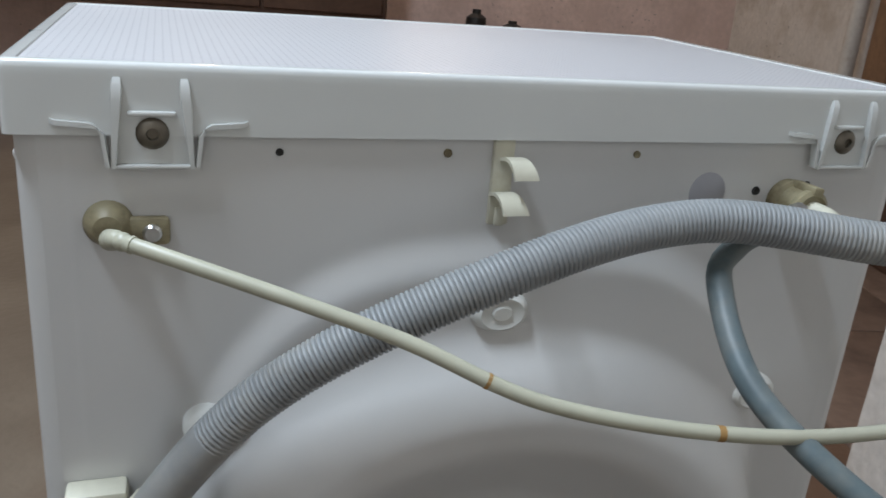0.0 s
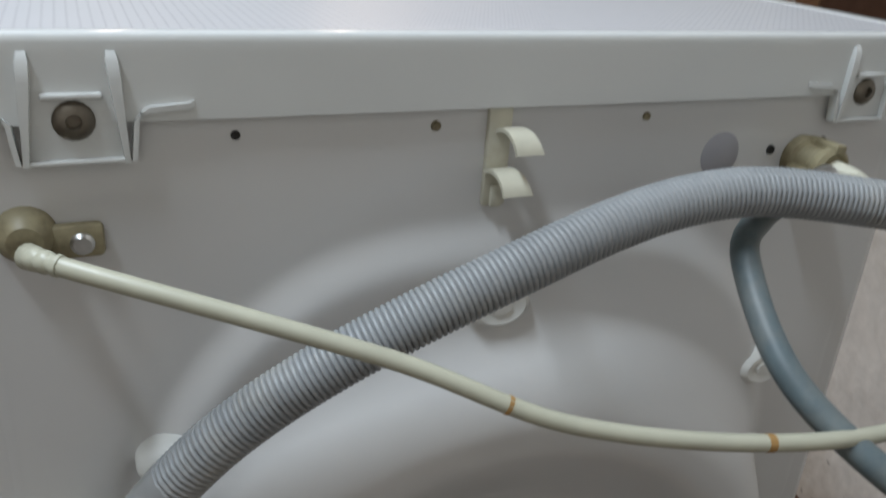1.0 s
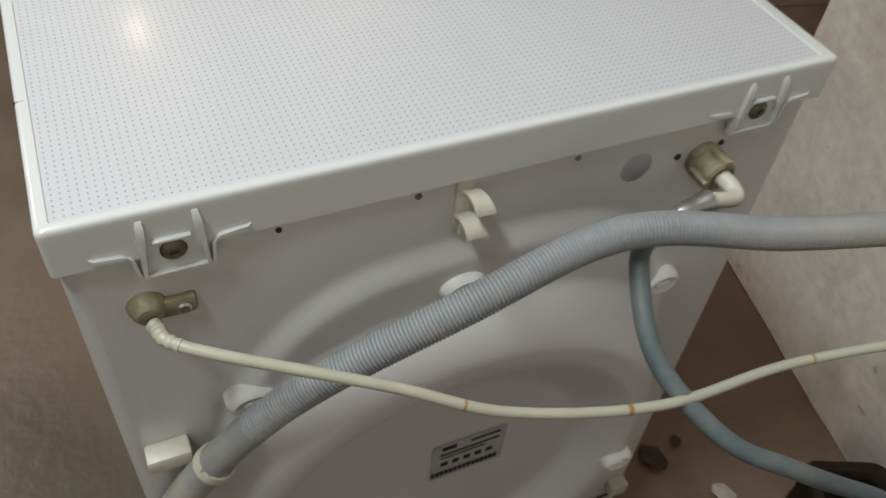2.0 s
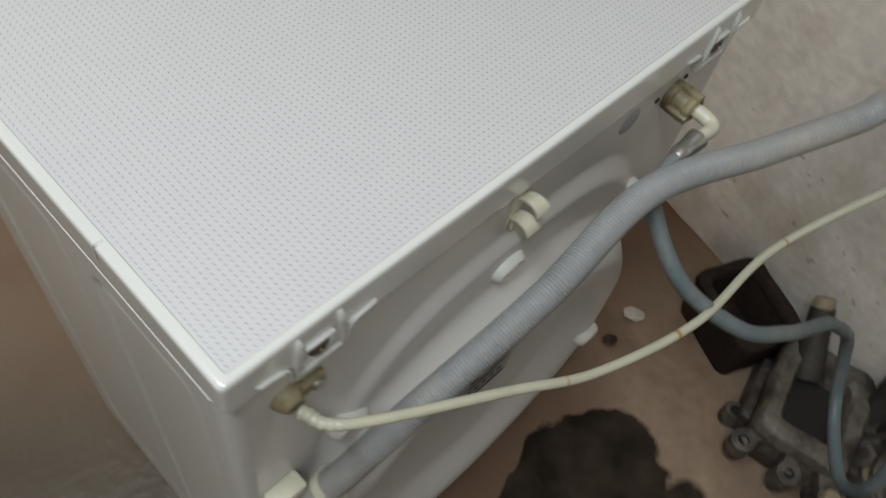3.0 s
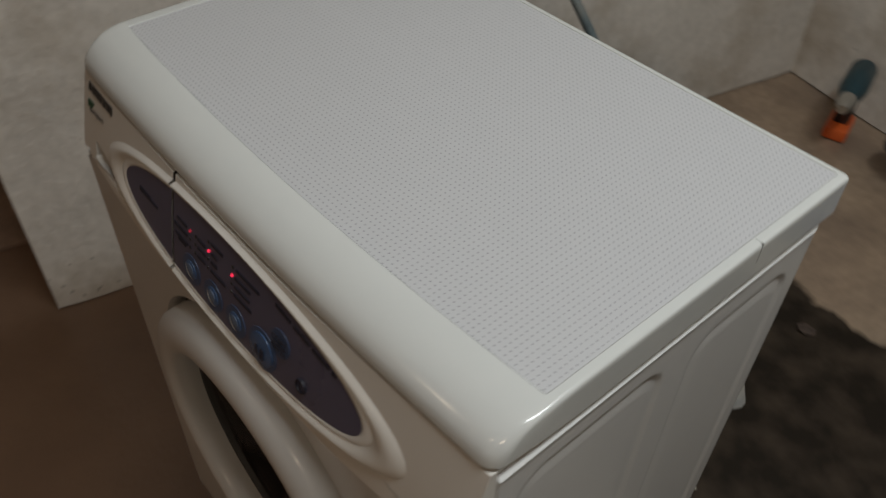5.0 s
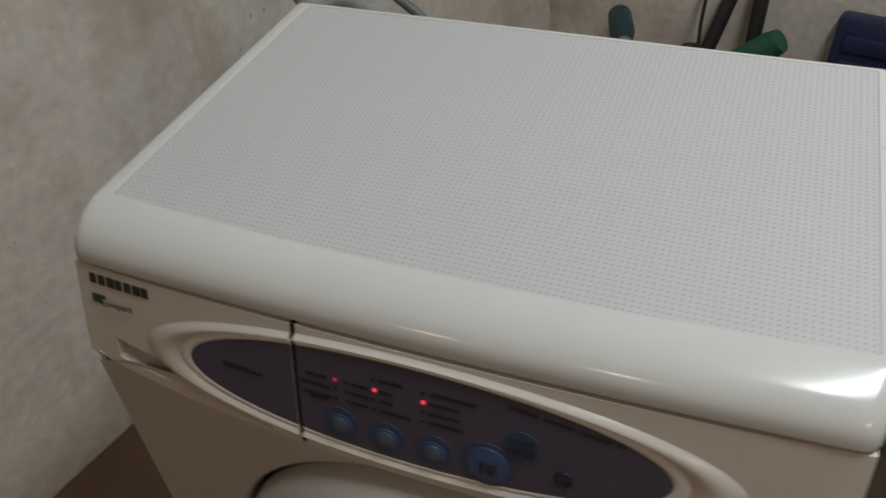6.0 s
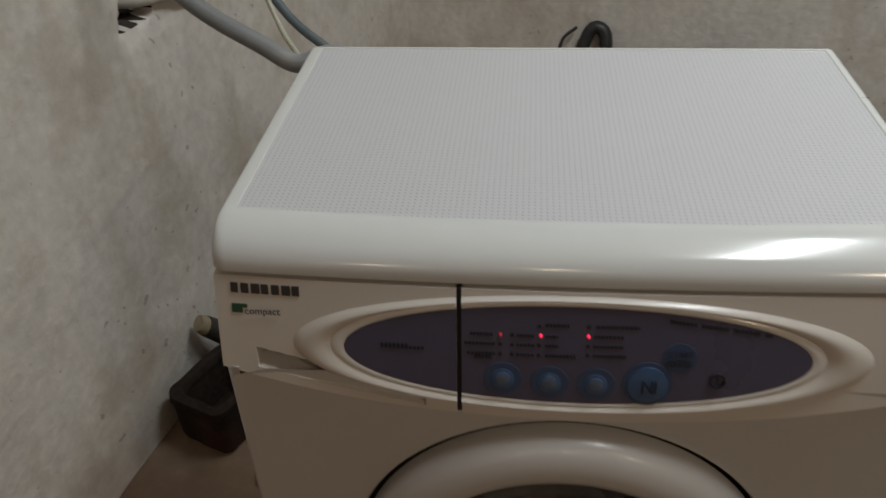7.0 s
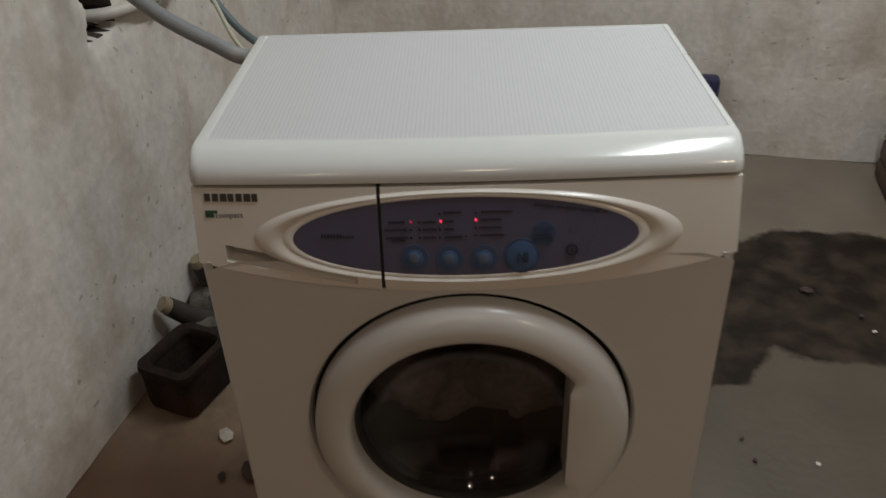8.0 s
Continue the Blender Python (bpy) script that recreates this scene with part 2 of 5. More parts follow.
def floor_material():
    """Worn brown concrete with one wet patch whose outline is broken by noise."""
    m = mat("brown_concrete", (0.36, 0.262, 0.183), 0.6, vary=0.2, scale=2.5, fine=40, bump=0.35, dist=0.004,
            stain=(0.2, 0.145, 0.107), stain_at=(0.42, 0.64), stain_scale=2.6)
    nt = m.node_tree
    b = nt.nodes["Principled BSDF"]
    N, L = nt.nodes.new, nt.links.new
    tc = N("ShaderNodeTexCoord")
    warp = N("ShaderNodeTexNoise")
    warp.inputs["Scale"].default_value, warp.inputs["Detail"].default_value = 5, 5
    L(tc.outputs["Object"], warp.inputs["Vector"])
    add = N("ShaderNodeVectorMath")
    add.operation = "MULTIPLY_ADD"
    L(warp.outputs["Color"], add.inputs[0])
    add.inputs[1].default_value = (0.22, 0.22, 0)
    L(tc.outputs["Object"], add.inputs[2])
    # worn red-brown floor paint on the walking side
    sx = N("ShaderNodeSeparateXYZ")
    L(add.outputs[0], sx.inputs[0])
    pr = N("ShaderNodeMapRange")
    pr.inputs["From Min"].default_value, pr.inputs["From Max"].default_value = 0.72, 0.92
    pr.inputs["To Min"].default_value, pr.inputs["To Max"].default_value = 1, 0
    mxx = N("ShaderNodeMath")
    mxx.operation = "MAXIMUM"
    mxx.inputs[1].default_value = -0.3
    L(sx.outputs["X"], mxx.inputs[0])
    ma = N("ShaderNodeMath")
    ma.operation = "MULTIPLY_ADD"
    ma.inputs[1].default_value = -0.8
    L(mxx.outputs[0], ma.inputs[0])
    L(sx.outputs["Y"], ma.inputs[2])
    L(ma.outputs[0], pr.inputs["Value"])
    pm = N("ShaderNodeMix")
    pm.data_type = "RGBA"
    L(pr.outputs[0], pm.inputs["Factor"])
    L(b.inputs["Base Color"].links[0].from_socket, pm.inputs["A"])
    pn = N("ShaderNodeMix")
    pn.data_type = "RGBA"
    pn.inputs["A"].default_value, pn.inputs["B"].default_value = (0.125, 0.073, 0.046, 1), (0.22, 0.135, 0.086, 1)
    L(warp.outputs["Fac"], pn.inputs["Factor"])
    L(pn.outputs["Result"], pm.inputs["B"])
    L(pm.outputs["Result"], b.inputs["Base Color"])
    # greyer bare concrete along the back wall
    gx = N("ShaderNodeMix")
    gx.data_type = "RGBA"
    gr = N("ShaderNodeMapRange")
    gr.inputs["From Min"].default_value, gr.inputs["From Max"].default_value = 0.25, 0.6
    gr.inputs["To Min"].default_value, gr.inputs["To Max"].default_value = 0, 0.8
    L(sx.outputs["X"], gr.inputs["Value"])
    L(gr.outputs[0], gx.inputs["Factor"])
    L(b.inputs["Base Color"].links[0].from_socket, gx.inputs["A"])
    gc = N("ShaderNodeMix")
    gc.data_type = "RGBA"
    gc.inputs["A"].default_value, gc.inputs["B"].default_value = (0.125, 0.105, 0.08, 1), (0.25, 0.22, 0.172, 1)
    L(warp.outputs["Fac"], gc.inputs["Factor"])
    L(gc.outputs["Result"], gx.inputs["B"])
    L(gx.outputs["Result"], b.inputs["Base Color"])
    # damp, half-dried concrete in front of the wet patch
    dm = N("ShaderNodeMapping")
    dm.vector_type = "TEXTURE"
    dm.inputs["Location"].default_value = (1.05, 0.45, 0)
    dm.inputs["Scale"].default_value = (0.85, 0.66, 1)
    L(add.outputs[0], dm.inputs["Vector"])
    dl = N("ShaderNodeVectorMath")
    dl.operation = "LENGTH"
    L(dm.outputs[0], dl.inputs[0])
    dr = N("ShaderNodeMapRange")
    dr.inputs["From Min"].default_value, dr.inputs["From Max"].default_value = 0.8, 1.1
    dr.inputs["To Min"].default_value, dr.inputs["To Max"].default_value = 0.85, 0
    L(dl.outputs["Value"], dr.inputs["Value"])
    dx = N("ShaderNodeMix")
    dx.data_type = "RGBA"
    L(dr.outputs[0], dx.inputs["Factor"])
    L(b.inputs["Base Color"].links[0].from_socket, dx.inputs["A"])
    dc = N("ShaderNodeMix")
    dc.data_type = "RGBA"
    dc.inputs["A"].default_value, dc.inputs["B"].default_value = (0.042, 0.034, 0.023, 1), (0.092, 0.075, 0.052, 1)
    L(warp.outputs["Fac"], dc.inputs["Factor"])
    L(dc.outputs["Result"], dx.inputs["B"])
    L(dx.outputs["Result"], b.inputs["Base Color"])
    total = None
    for cx, cy, rx, ry in WET:
        mp = N("ShaderNodeMapping")
        mp.vector_type = "TEXTURE"
        mp.inputs["Location"].default_value = (cx + 0.11, cy + 0.11, 0)
        mp.inputs["Scale"].default_value = (rx, ry, 1)
        L(add.outputs[0], mp.inputs["Vector"])
        ln = N("ShaderNodeVectorMath")
        ln.operation = "LENGTH"
        L(mp.outputs[0], ln.inputs[0])
        if total is None:
            total = ln.outputs["Value"]
        else:
            mn = N("ShaderNodeMath")
            mn.operation = "MINIMUM"
            L(total, mn.inputs[0])
            L(ln.outputs["Value"], mn.inputs[1])
            total = mn.outputs[0]
    edge = N("ShaderNodeMapRange")
    edge.inputs["From Min"].default_value, edge.inputs["From Max"].default_value = 0.97, 1.03
    edge.inputs["To Min"].default_value, edge.inputs["To Max"].default_value = 1, 0
    L(total, edge.inputs["Value"])
    mx = N("ShaderNodeMix")
    mx.data_type = "RGBA"
    L(edge.outputs[0], mx.inputs["Factor"])
    L(b.inputs["Base Color"].links[0].from_socket, mx.inputs["A"])
    wetc = N("ShaderNodeMix")
    wetc.data_type = "RGBA"
    wetc.inputs["A"].default_value, wetc.inputs["B"].default_value = (0.017, 0.0125, 0.0085, 1), (0.052, 0.038, 0.027, 1)
    mud = N("ShaderNodeTexNoise")
    mud.inputs["Scale"].default_value, mud.inputs["Detail"].default_value = 11, 6
    L(tc.outputs["Object"], mud.inputs["Vector"])
    mr = N("ShaderNodeMapRange")
    mr.inputs["From Min"].default_value, mr.inputs["From Max"].default_value = 0.42, 0.66
    L(mud.outputs["Fac"], mr.inputs["Value"])
    L(mr.outputs[0], wetc.inputs["Factor"])
    L(wetc.outputs["Result"], mx.inputs["B"])
    L(mx.outputs["Result"], b.inputs["Base Color"])
    wr = N("ShaderNodeMapRange")
    wr.inputs["To Min"].default_value, wr.inputs["To Max"].default_value = 0.36, 0.5
    L(edge.outputs[0], wr.inputs["Value"])
    L(wr.outputs[0], b.inputs["Roughness"])
    ws = N("ShaderNodeMapRange")
    ws.inputs["To Min"].default_value, ws.inputs["To Max"].default_value = 0.6, 0.15
    L(edge.outputs[0], ws.inputs["Value"])
    L(ws.outputs[0], b.inputs["Specular IOR Level"])
    return m


# wet ground round the machine's back: centre and radii in metres
WET = [(0.0, 0.86, 0.31, 0.36), (0.4, 0.92, 0.5, 0.3), (0.95, 0.92, 0.45, 0.28), (1.32, 0.92, 0.5, 0.24), (-0.1, 0.62, 0.25, 0.12), (0.28, 0.74, 0.4, 0.2)]
FLOORMAT = floor_material()


def lid_panel_material():
    """White laminate printed with a square grid of fine dark dots."""
    m = mat("dotted_lid_laminate", (0.545, 0.545, 0.555), 0.36, vary=0.012, fine=40, bump=0.015, coat=0.07, rough_vary=0.04)
    nt = m.node_tree
    b = nt.nodes["Principled BSDF"]
    N, L = nt.nodes.new, nt.links.new
    tc = N("ShaderNodeTexCoord")
    rot = N("ShaderNodeMapping")
    rot.inputs["Scale"].default_value = (1 / 0.0051, 1 / 0.0051, 1 / 0.0051)
    L(tc.outputs["Object"], rot.inputs["Vector"])
    fr = N("ShaderNodeVectorMath")
    fr.operation = "FRACTION"
    L(rot.outputs[0], fr.inputs[0])
    sub = N("ShaderNodeVectorMath")
    sub.operation = "SUBTRACT"
    L(fr.outputs[0], sub.inputs[0])
    sub.inputs[1].default_value = (0.5, 0.5, 0)
    flat = N("ShaderNodeVectorMath")
    flat.operation = "MULTIPLY"
    L(sub.outputs[0], flat.inputs[0])
    flat.inputs[1].default_value = (1, 1, 0)
    ln = N("ShaderNodeVectorMath")
    ln.operation = "LENGTH"
    L(flat.outputs[0], ln.inputs[0])
    dot = N("ShaderNodeMapRange")
    dot.inputs["From Min"].default_value, dot.inputs["From Max"].default_value = 0.1, 0.17
    dot.inputs["To Min"].default_value, dot.inputs["To Max"].default_value = 0.7, 0
    L(ln.outputs["Value"], dot.inputs["Value"])
    mx = N("ShaderNodeMix")
    mx.data_type = "RGBA"
    L(dot.outputs[0], mx.inputs["Factor"])
    L(b.inputs["Base Color"].links[0].from_socket, mx.inputs["A"])
    mx.inputs["B"].default_value = (0.14, 0.135, 0.165, 1)
    L(mx.outputs["Result"], b.inputs["Base Color"])
    return m


LIDPANEL = lid_panel_material()


def glass_material():
    m = bpy.data.materials.new("door_glass")
    m.use_nodes = True
    b = m.node_tree.nodes["Principled BSDF"]
    b.inputs["Base Color"].default_value = (0.55, 0.55, 0.55, 1)
    b.inputs["Roughness"].default_value = 0.03
    b.inputs["Transmission Weight"].default_value = 1.0
    b.inputs["IOR"].default_value = 1.45
    return m


GLASS = glass_material()


# ---- building helpers ----
def mesh_of(name, bm, material, smooth=40):
    me = bpy.data.meshes.new(name)
    bmesh.ops.recalc_face_normals(bm, faces=bm.faces)
    bm.to_mesh(me)
    bm.free()
    me.materials.append(material)
    if smooth:
        me.shade_smooth()
        me.set_sharp_from_angle(angle=radians(smooth))
    return me


def part(name, bm, material, parent, label="", smooth=40):
    ob = new(name, mesh_of(name, bm, material, smooth))
    ob.parent = parent
    return tagged(ob, label)


def thing(name, label, category, at=None, group="", kind=""):
    ob = new(name)
    ob.empty_display_size = 0.05
    if at is not None:
        ob.matrix_basis = at
    return tagged(ob, label, category, group, kind)


def solid(name, bm, material, label, category="", at=None, group="", kind="", smooth=40):
    ob = new(name, mesh_of(name, bm, material, smooth))
    if at is not None:
        ob.matrix_basis = at
    return tagged(ob, label, category, group, kind)


def box(bm, x0, x1, y0, y1, z0, z1, bevel=0.0, m=None, seg=2):
    r = bmesh.ops.create_cube(bm, size=1)
    vs = r["verts"]
    for v in vs:
        v.co = Vector(((x0 + x1) / 2 + v.co.x * (x1 - x0), (y0 + y1) / 2 + v.co.y * (y1 - y0), (z0 + z1) / 2 + v.co.z * (z1 - z0)))
    if bevel:
        es = list({e for v in vs for e in v.link_edges})
        vs = list({v for f in bmesh.ops.bevel(bm, geom=es, offset=bevel, segments=seg, affect="EDGES", profile=0.5)["faces"] for v in f.verts} | {v for v in vs if v.is_valid})
    if m is not None:
        bmesh.ops.transform(bm, matrix=m, verts=vs)
    return bm


def lathe(bm, profile, n=24, m=None, arc=None, close=False):
    """Turn (radius, height) pairs about z; arc in degrees (from, to)."""
    a0, a1 = (0, 360) if arc is None else arc
    full = arc is None
    cnt = n if full else n + 1
    rings = []
    for r, z in profile:
        if r < 1e-6:
            rings.append([bm.verts.new((0, 0, z))] * cnt)
        else:
            rings.append([bm.verts.new((r * math.cos(radians(a0 + (a1 - a0) * i / n)), r * math.sin(radians(a0 + (a1 - a0) * i / n)), z)) for i in range(cnt)])
    made = {v for ring in rings for v in ring}
    for a, b in zip(rings, rings[1:]):
        for i in range(n if not full else cnt):
            j = (i + 1) % cnt if full else i + 1
            q = []
            for v in (a[i], a[j], b[j], b[i]):
                if v not in q:
                    q.append(v)
            if len(q) > 2:
                bm.faces.new(q)
    if m is not None:
        bmesh.ops.transform(bm, matrix=m, verts=list(made))
    return bm


def loft(bm, loops, closed=True, caps=(False, False)):
    rows = [[bm.verts.new(p) for p in lp] for lp in loops]
    n = len(rows[0])
    for a, b in zip(rows, rows[1:]):
        for i in range(n if closed else n - 1):
            j = (i + 1) % n
            bm.faces.new((a[i], a[j], b[j], b[i]))
    if caps[0]:
        bm.faces.new(rows[0][::-1])
    if caps[1]:
        bm.faces.new(rows[-1])
    return rows


def sheet(bm, us, vs, f):
    """Open grid from a function of (u, v)."""
    rows = [[bm.verts.new(f(u, v)) for u in us] for v in vs]
    for a, b in zip(rows, rows[1:]):
        for i in range(len(us) - 1):
            bm.faces.new((a[i], a[i + 1], b[i + 1], b[i]))
    return rows


def span(a, b, n):
    return [a + (b - a) * i / n for i in range(n + 1)]


def sstep(a, b, x):
    t = min(1.0, max(0.0, (x - a) / (b - a)))
    return t * t * (3 - 2 * t)


def catmull(pts, step):
    """Evenly spaced points on a smooth curve through pts."""
    P = [Vector(p) for p in pts]
    P = [2 * P[0] - P[1]] + P + [2 * P[-1] - P[-2]]
    raw = []
    for i in range(1, len(P) - 2):
        a, b, c, d = P[i - 1:i + 3]
        for k in range(40):
            s = k / 40
            raw.append(0.5 * (2 * b + (c - a) * s + (2 * a - 5 * b + 4 * c - d) * s * s + (3 * b - a - 3 * c + d) * s ** 3))
    raw.append(P[-2])
    out, acc = [raw[0]], 0.0
    for p, q in zip(raw, raw[1:]):
        seg = (q - p).length
        while acc + seg >= step:
            f = (step - acc) / seg
            p = p.lerp(q, f)
            out.append(p.copy())
            seg = (q - p).length
            acc = 0.0
        acc += seg
    out.append(raw[-1])
    return out


def tube(bm, pts, radius, n=12, cap=True):
    """Tube along points; radius is a number or a function of (index, length so far)."""
    rows, up, run = [], Vector((0.13, 0.31, 0.94)), 0.0
    for i, p in enumerate(pts):
        d = (pts[min(i + 1, len(pts) - 1)] - pts[max(i - 1, 0)]).normalized()
        if i:
            run += (p - pts[i - 1]).length
        side = d.cross(up)
        side = side.normalized() if side.length > 1e-4 else Vector((1, 0, 0))
        up = side.cross(d).normalized()
        r = radius(i, run) if callable(radius) else radius
        rows.append([p + r * (math.cos(a) * side + math.sin(a) * up) for a in (2 * math.pi * k / n for k in range(n))])
    loft(bm, rows, caps=(cap, cap))
    return bm


def rrect(x0, x1, y0, y1, rf, rb, bow=0.0, nf=18, ns=10, nc=6):
    """Rounded rectangle, counter-clockwise from the front left; the front (low y) side bows out."""
    out = []

    def corner(cx, cy, r, a):
        for k in range(nc + 1):
            t = radians(a + 90 * k / nc)
            out.append((cx + r * math.cos(t), cy + r * math.sin(t)))
    corner(x0 + rf, y0 + rf, rf, 180)
    out.extend((x, y0) for x in span(x0 + rf, x1 - rf, nf)[1:-1])
    corner(x1 - rf, y0 + rf, rf, 270)
    out.extend((x1, y) for y in span(y0 + rf, y1 - rb, ns)[1:-1])
    corner(x1 - rb, y1 - rb, rb, 0)
    out.extend((x, y1) for x in span(x1 - rb, x0 + rb, nf)[1:-1])
    corner(x0 + rb, y1 - rb, rb, 90)
    out.extend((x0, y) for y in span(y1 - rb, y0 + rf, ns)[1:-1])
    h = (x1 - x0) / 2
    mid = (y0 + y1) / 2
    res = []
    for x, y in out:
        w = sstep(mid, y0 + 0.02, y) if y < mid else 0
        res.append((x, y - bow * w * max(0, 1 - (x / h) ** 2)))
    return res


def text_part(name, words, size, m, material, parent):
    cu = bpy.data.curves.new(name, "FONT")
    cu.body, cu.size, cu.align_x, cu.align_y, cu.extrude = words, size, "CENTER", "CENTER", 0.0002
    tmp = new(name + "_tmp", cu)
    bpy.context.view_layer.update()
    me = bpy.data.meshes.new_from_object(tmp.evaluated_get(bpy.context.evaluated_depsgraph_get()))
    bpy.data.objects.remove(tmp)
    me.materials.clear()
    me.materials.append(material)
    ob = new(name, me)
    ob.parent, ob.matrix_basis = parent, m
    return ob


# ---- the room ----
def rough_wall(name, u0, u1, z0, z1, step, m, material, label, niche=None, seed=0.0, amp=0.006, thick=0.14):
    """Plaster wall in its own plane: u along it, z up, faces +x; a niche is a broken recess."""
    bm = bmesh.new()

    def f(u, z):
        p = Vector((u * 1.6 + seed, z * 1.6, seed * 3))
        d = amp * noise.noise(p) + amp * 0.45 * noise.noise(p * 4.3) + amp * 0.18 * noise.noise(p * 14)
        if niche:
            a0, a1, b0, b1, depth = niche
            wob = 0.016 * noise.noise(Vector((u * 18, z * 18, 5))) + 0.006 * noise.noise(Vector((u * 60, z * 60, 2)))
            inside = min(u - a0, a1 - u, z - b0, b1 - z) + wob
            d -= depth * sstep(-0.004, 0.012, inside) + 0.006 * sstep(-0.035, 0.0, inside)
        return (d, u, z)
    nu, nz = max(2, round((u1 - u0) / step)), max(2, round((z1 - z0) / step))
    sheet(bm, span(u0, u1, nu), span(z0, z1, nz), f)
    box(bm, -thick, -0.34 if niche else -0.02, u0, u1, z0, z1)
    # close the rim between face and core
    for uu in (u0, u1):
        sheet(bm, [0, 1], span(z0, z1, nz), lambda k, z: f(uu, z) if k == 0 else (-thick, uu, z))
    ob = solid(name, bm, material, label, "wall", m, kind="structure", smooth=60)
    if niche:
        # bare brown masonry in the niche, the deep hole's shade put into its colour
        ob.data.materials.append(EARTHSHADE)
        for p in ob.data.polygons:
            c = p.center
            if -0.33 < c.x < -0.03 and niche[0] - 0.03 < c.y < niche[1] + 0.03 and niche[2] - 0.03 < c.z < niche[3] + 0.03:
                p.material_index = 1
    return ob


def build_room():
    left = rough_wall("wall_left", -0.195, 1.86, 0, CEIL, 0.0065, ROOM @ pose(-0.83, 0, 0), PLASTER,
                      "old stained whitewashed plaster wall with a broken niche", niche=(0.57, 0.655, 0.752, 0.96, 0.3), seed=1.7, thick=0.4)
    back = rough_wall("wall_back", -0.95, 3.3, 0, CEIL, 0.03, ROOM @ pose(0, 1.84, 0, 0, 0, -90), PLASTER,
                      "old stained whitewashed plaster wall of the cellar", seed=6.1, amp=0.012)
    # unseen right wall, added to close the room, set far off to weaken bounce
    right = rough_wall("wall_right_added", -1.9, 3.3, 0, CEIL, 0.12, ROOM @ pose(3.2, 0, 0, 0, 0, 180), PLASTER,
                       "old stained whitewashed plaster wall of the cellar", seed=9.3)
    front = rough_wall("wall_front", -3.3, 2.0, 0, CEIL, 0.1, ROOM @ pose(0, -3.2, 0, 0, 0, 90), PLASTERPINK,
                       "pinkish plaster wall of the far room", seed=3.3)
    side = rough_wall("wall_passage", -3.3, 0.1, 0, CEIL, 0.1, ROOM @ pose(-1.85, 0, 0), PLASTER,
                      "grey plaster wall along the passage", seed=4.4)
    bm = bmesh.new()
    box(bm, -1.85, -1.23, -0.195, -0.055, 0, CEIL)
    solid("wall_end", bm, PLASTER, "whitewashed plaster wall closing the passage", "wall", ROOM, kind="structure")
    bm = bmesh.new()
    box(bm, -2.2, 3.5, -3.5, 2.1, CEIL, CEIL + 0.1)
    solid("ceiling", bm, CEILPAINT, "plain whitewashed cellar ceiling", "ceiling", ROOM, kind="structure")
    bm = bmesh.new()
    sheet(bm, span(-1.06, 3.5, 46), span(-3.5, 2.1, 60),
          lambda u, v: (u, v, 0.004 * noise.noise(Vector((u * 2.2, v * 2.2, 1))) - 0.003))
    sheet(bm, [-2.2, 3.5], [-3.5, 2.1], lambda u, v: (u, v, -0.04))
    ob = solid("floor", bm, FLOORMAT, "worn brown concrete floor with a dark wet patch", "floor", None, kind="structure")
    for v in ob.data.vertices:
        v.co = ROOM @ v.co
    # large tiles of the passage
    tiles = thing("floor_passage", "large worn brown floor tiles of the passage", "floor", ROOM, kind="structure")
    bm = bmesh.new()
    box(bm, -0.297, 0.297, -0.297, 0.297, -0.02, 0.006, 0.003)
    me = mesh_of("tile", bm, TILE, 30)
    for i in range(2):
        for j in range(-4, 1):
            ob = new("tile", me)
            ob.parent = tiles
            ob.matrix_basis = pose(-1.06 - 0.3 - 0.6 * i, -0.487 + 0.3 + 0.6 * j - 0.0, 0.0005 * ((i * 3 + j * 5) % 3))


build_room()
# ---- the washing machine ----
W, D = 0.301, 0.437


def nose(z):
    """How far the lid's front has rolled back at height z."""
    s = min(1.0, max(0.0, (z - 0.82) / 0.03))
    return 0.05 * (1 - math.sqrt(max(0.0, 1 - s * s)))


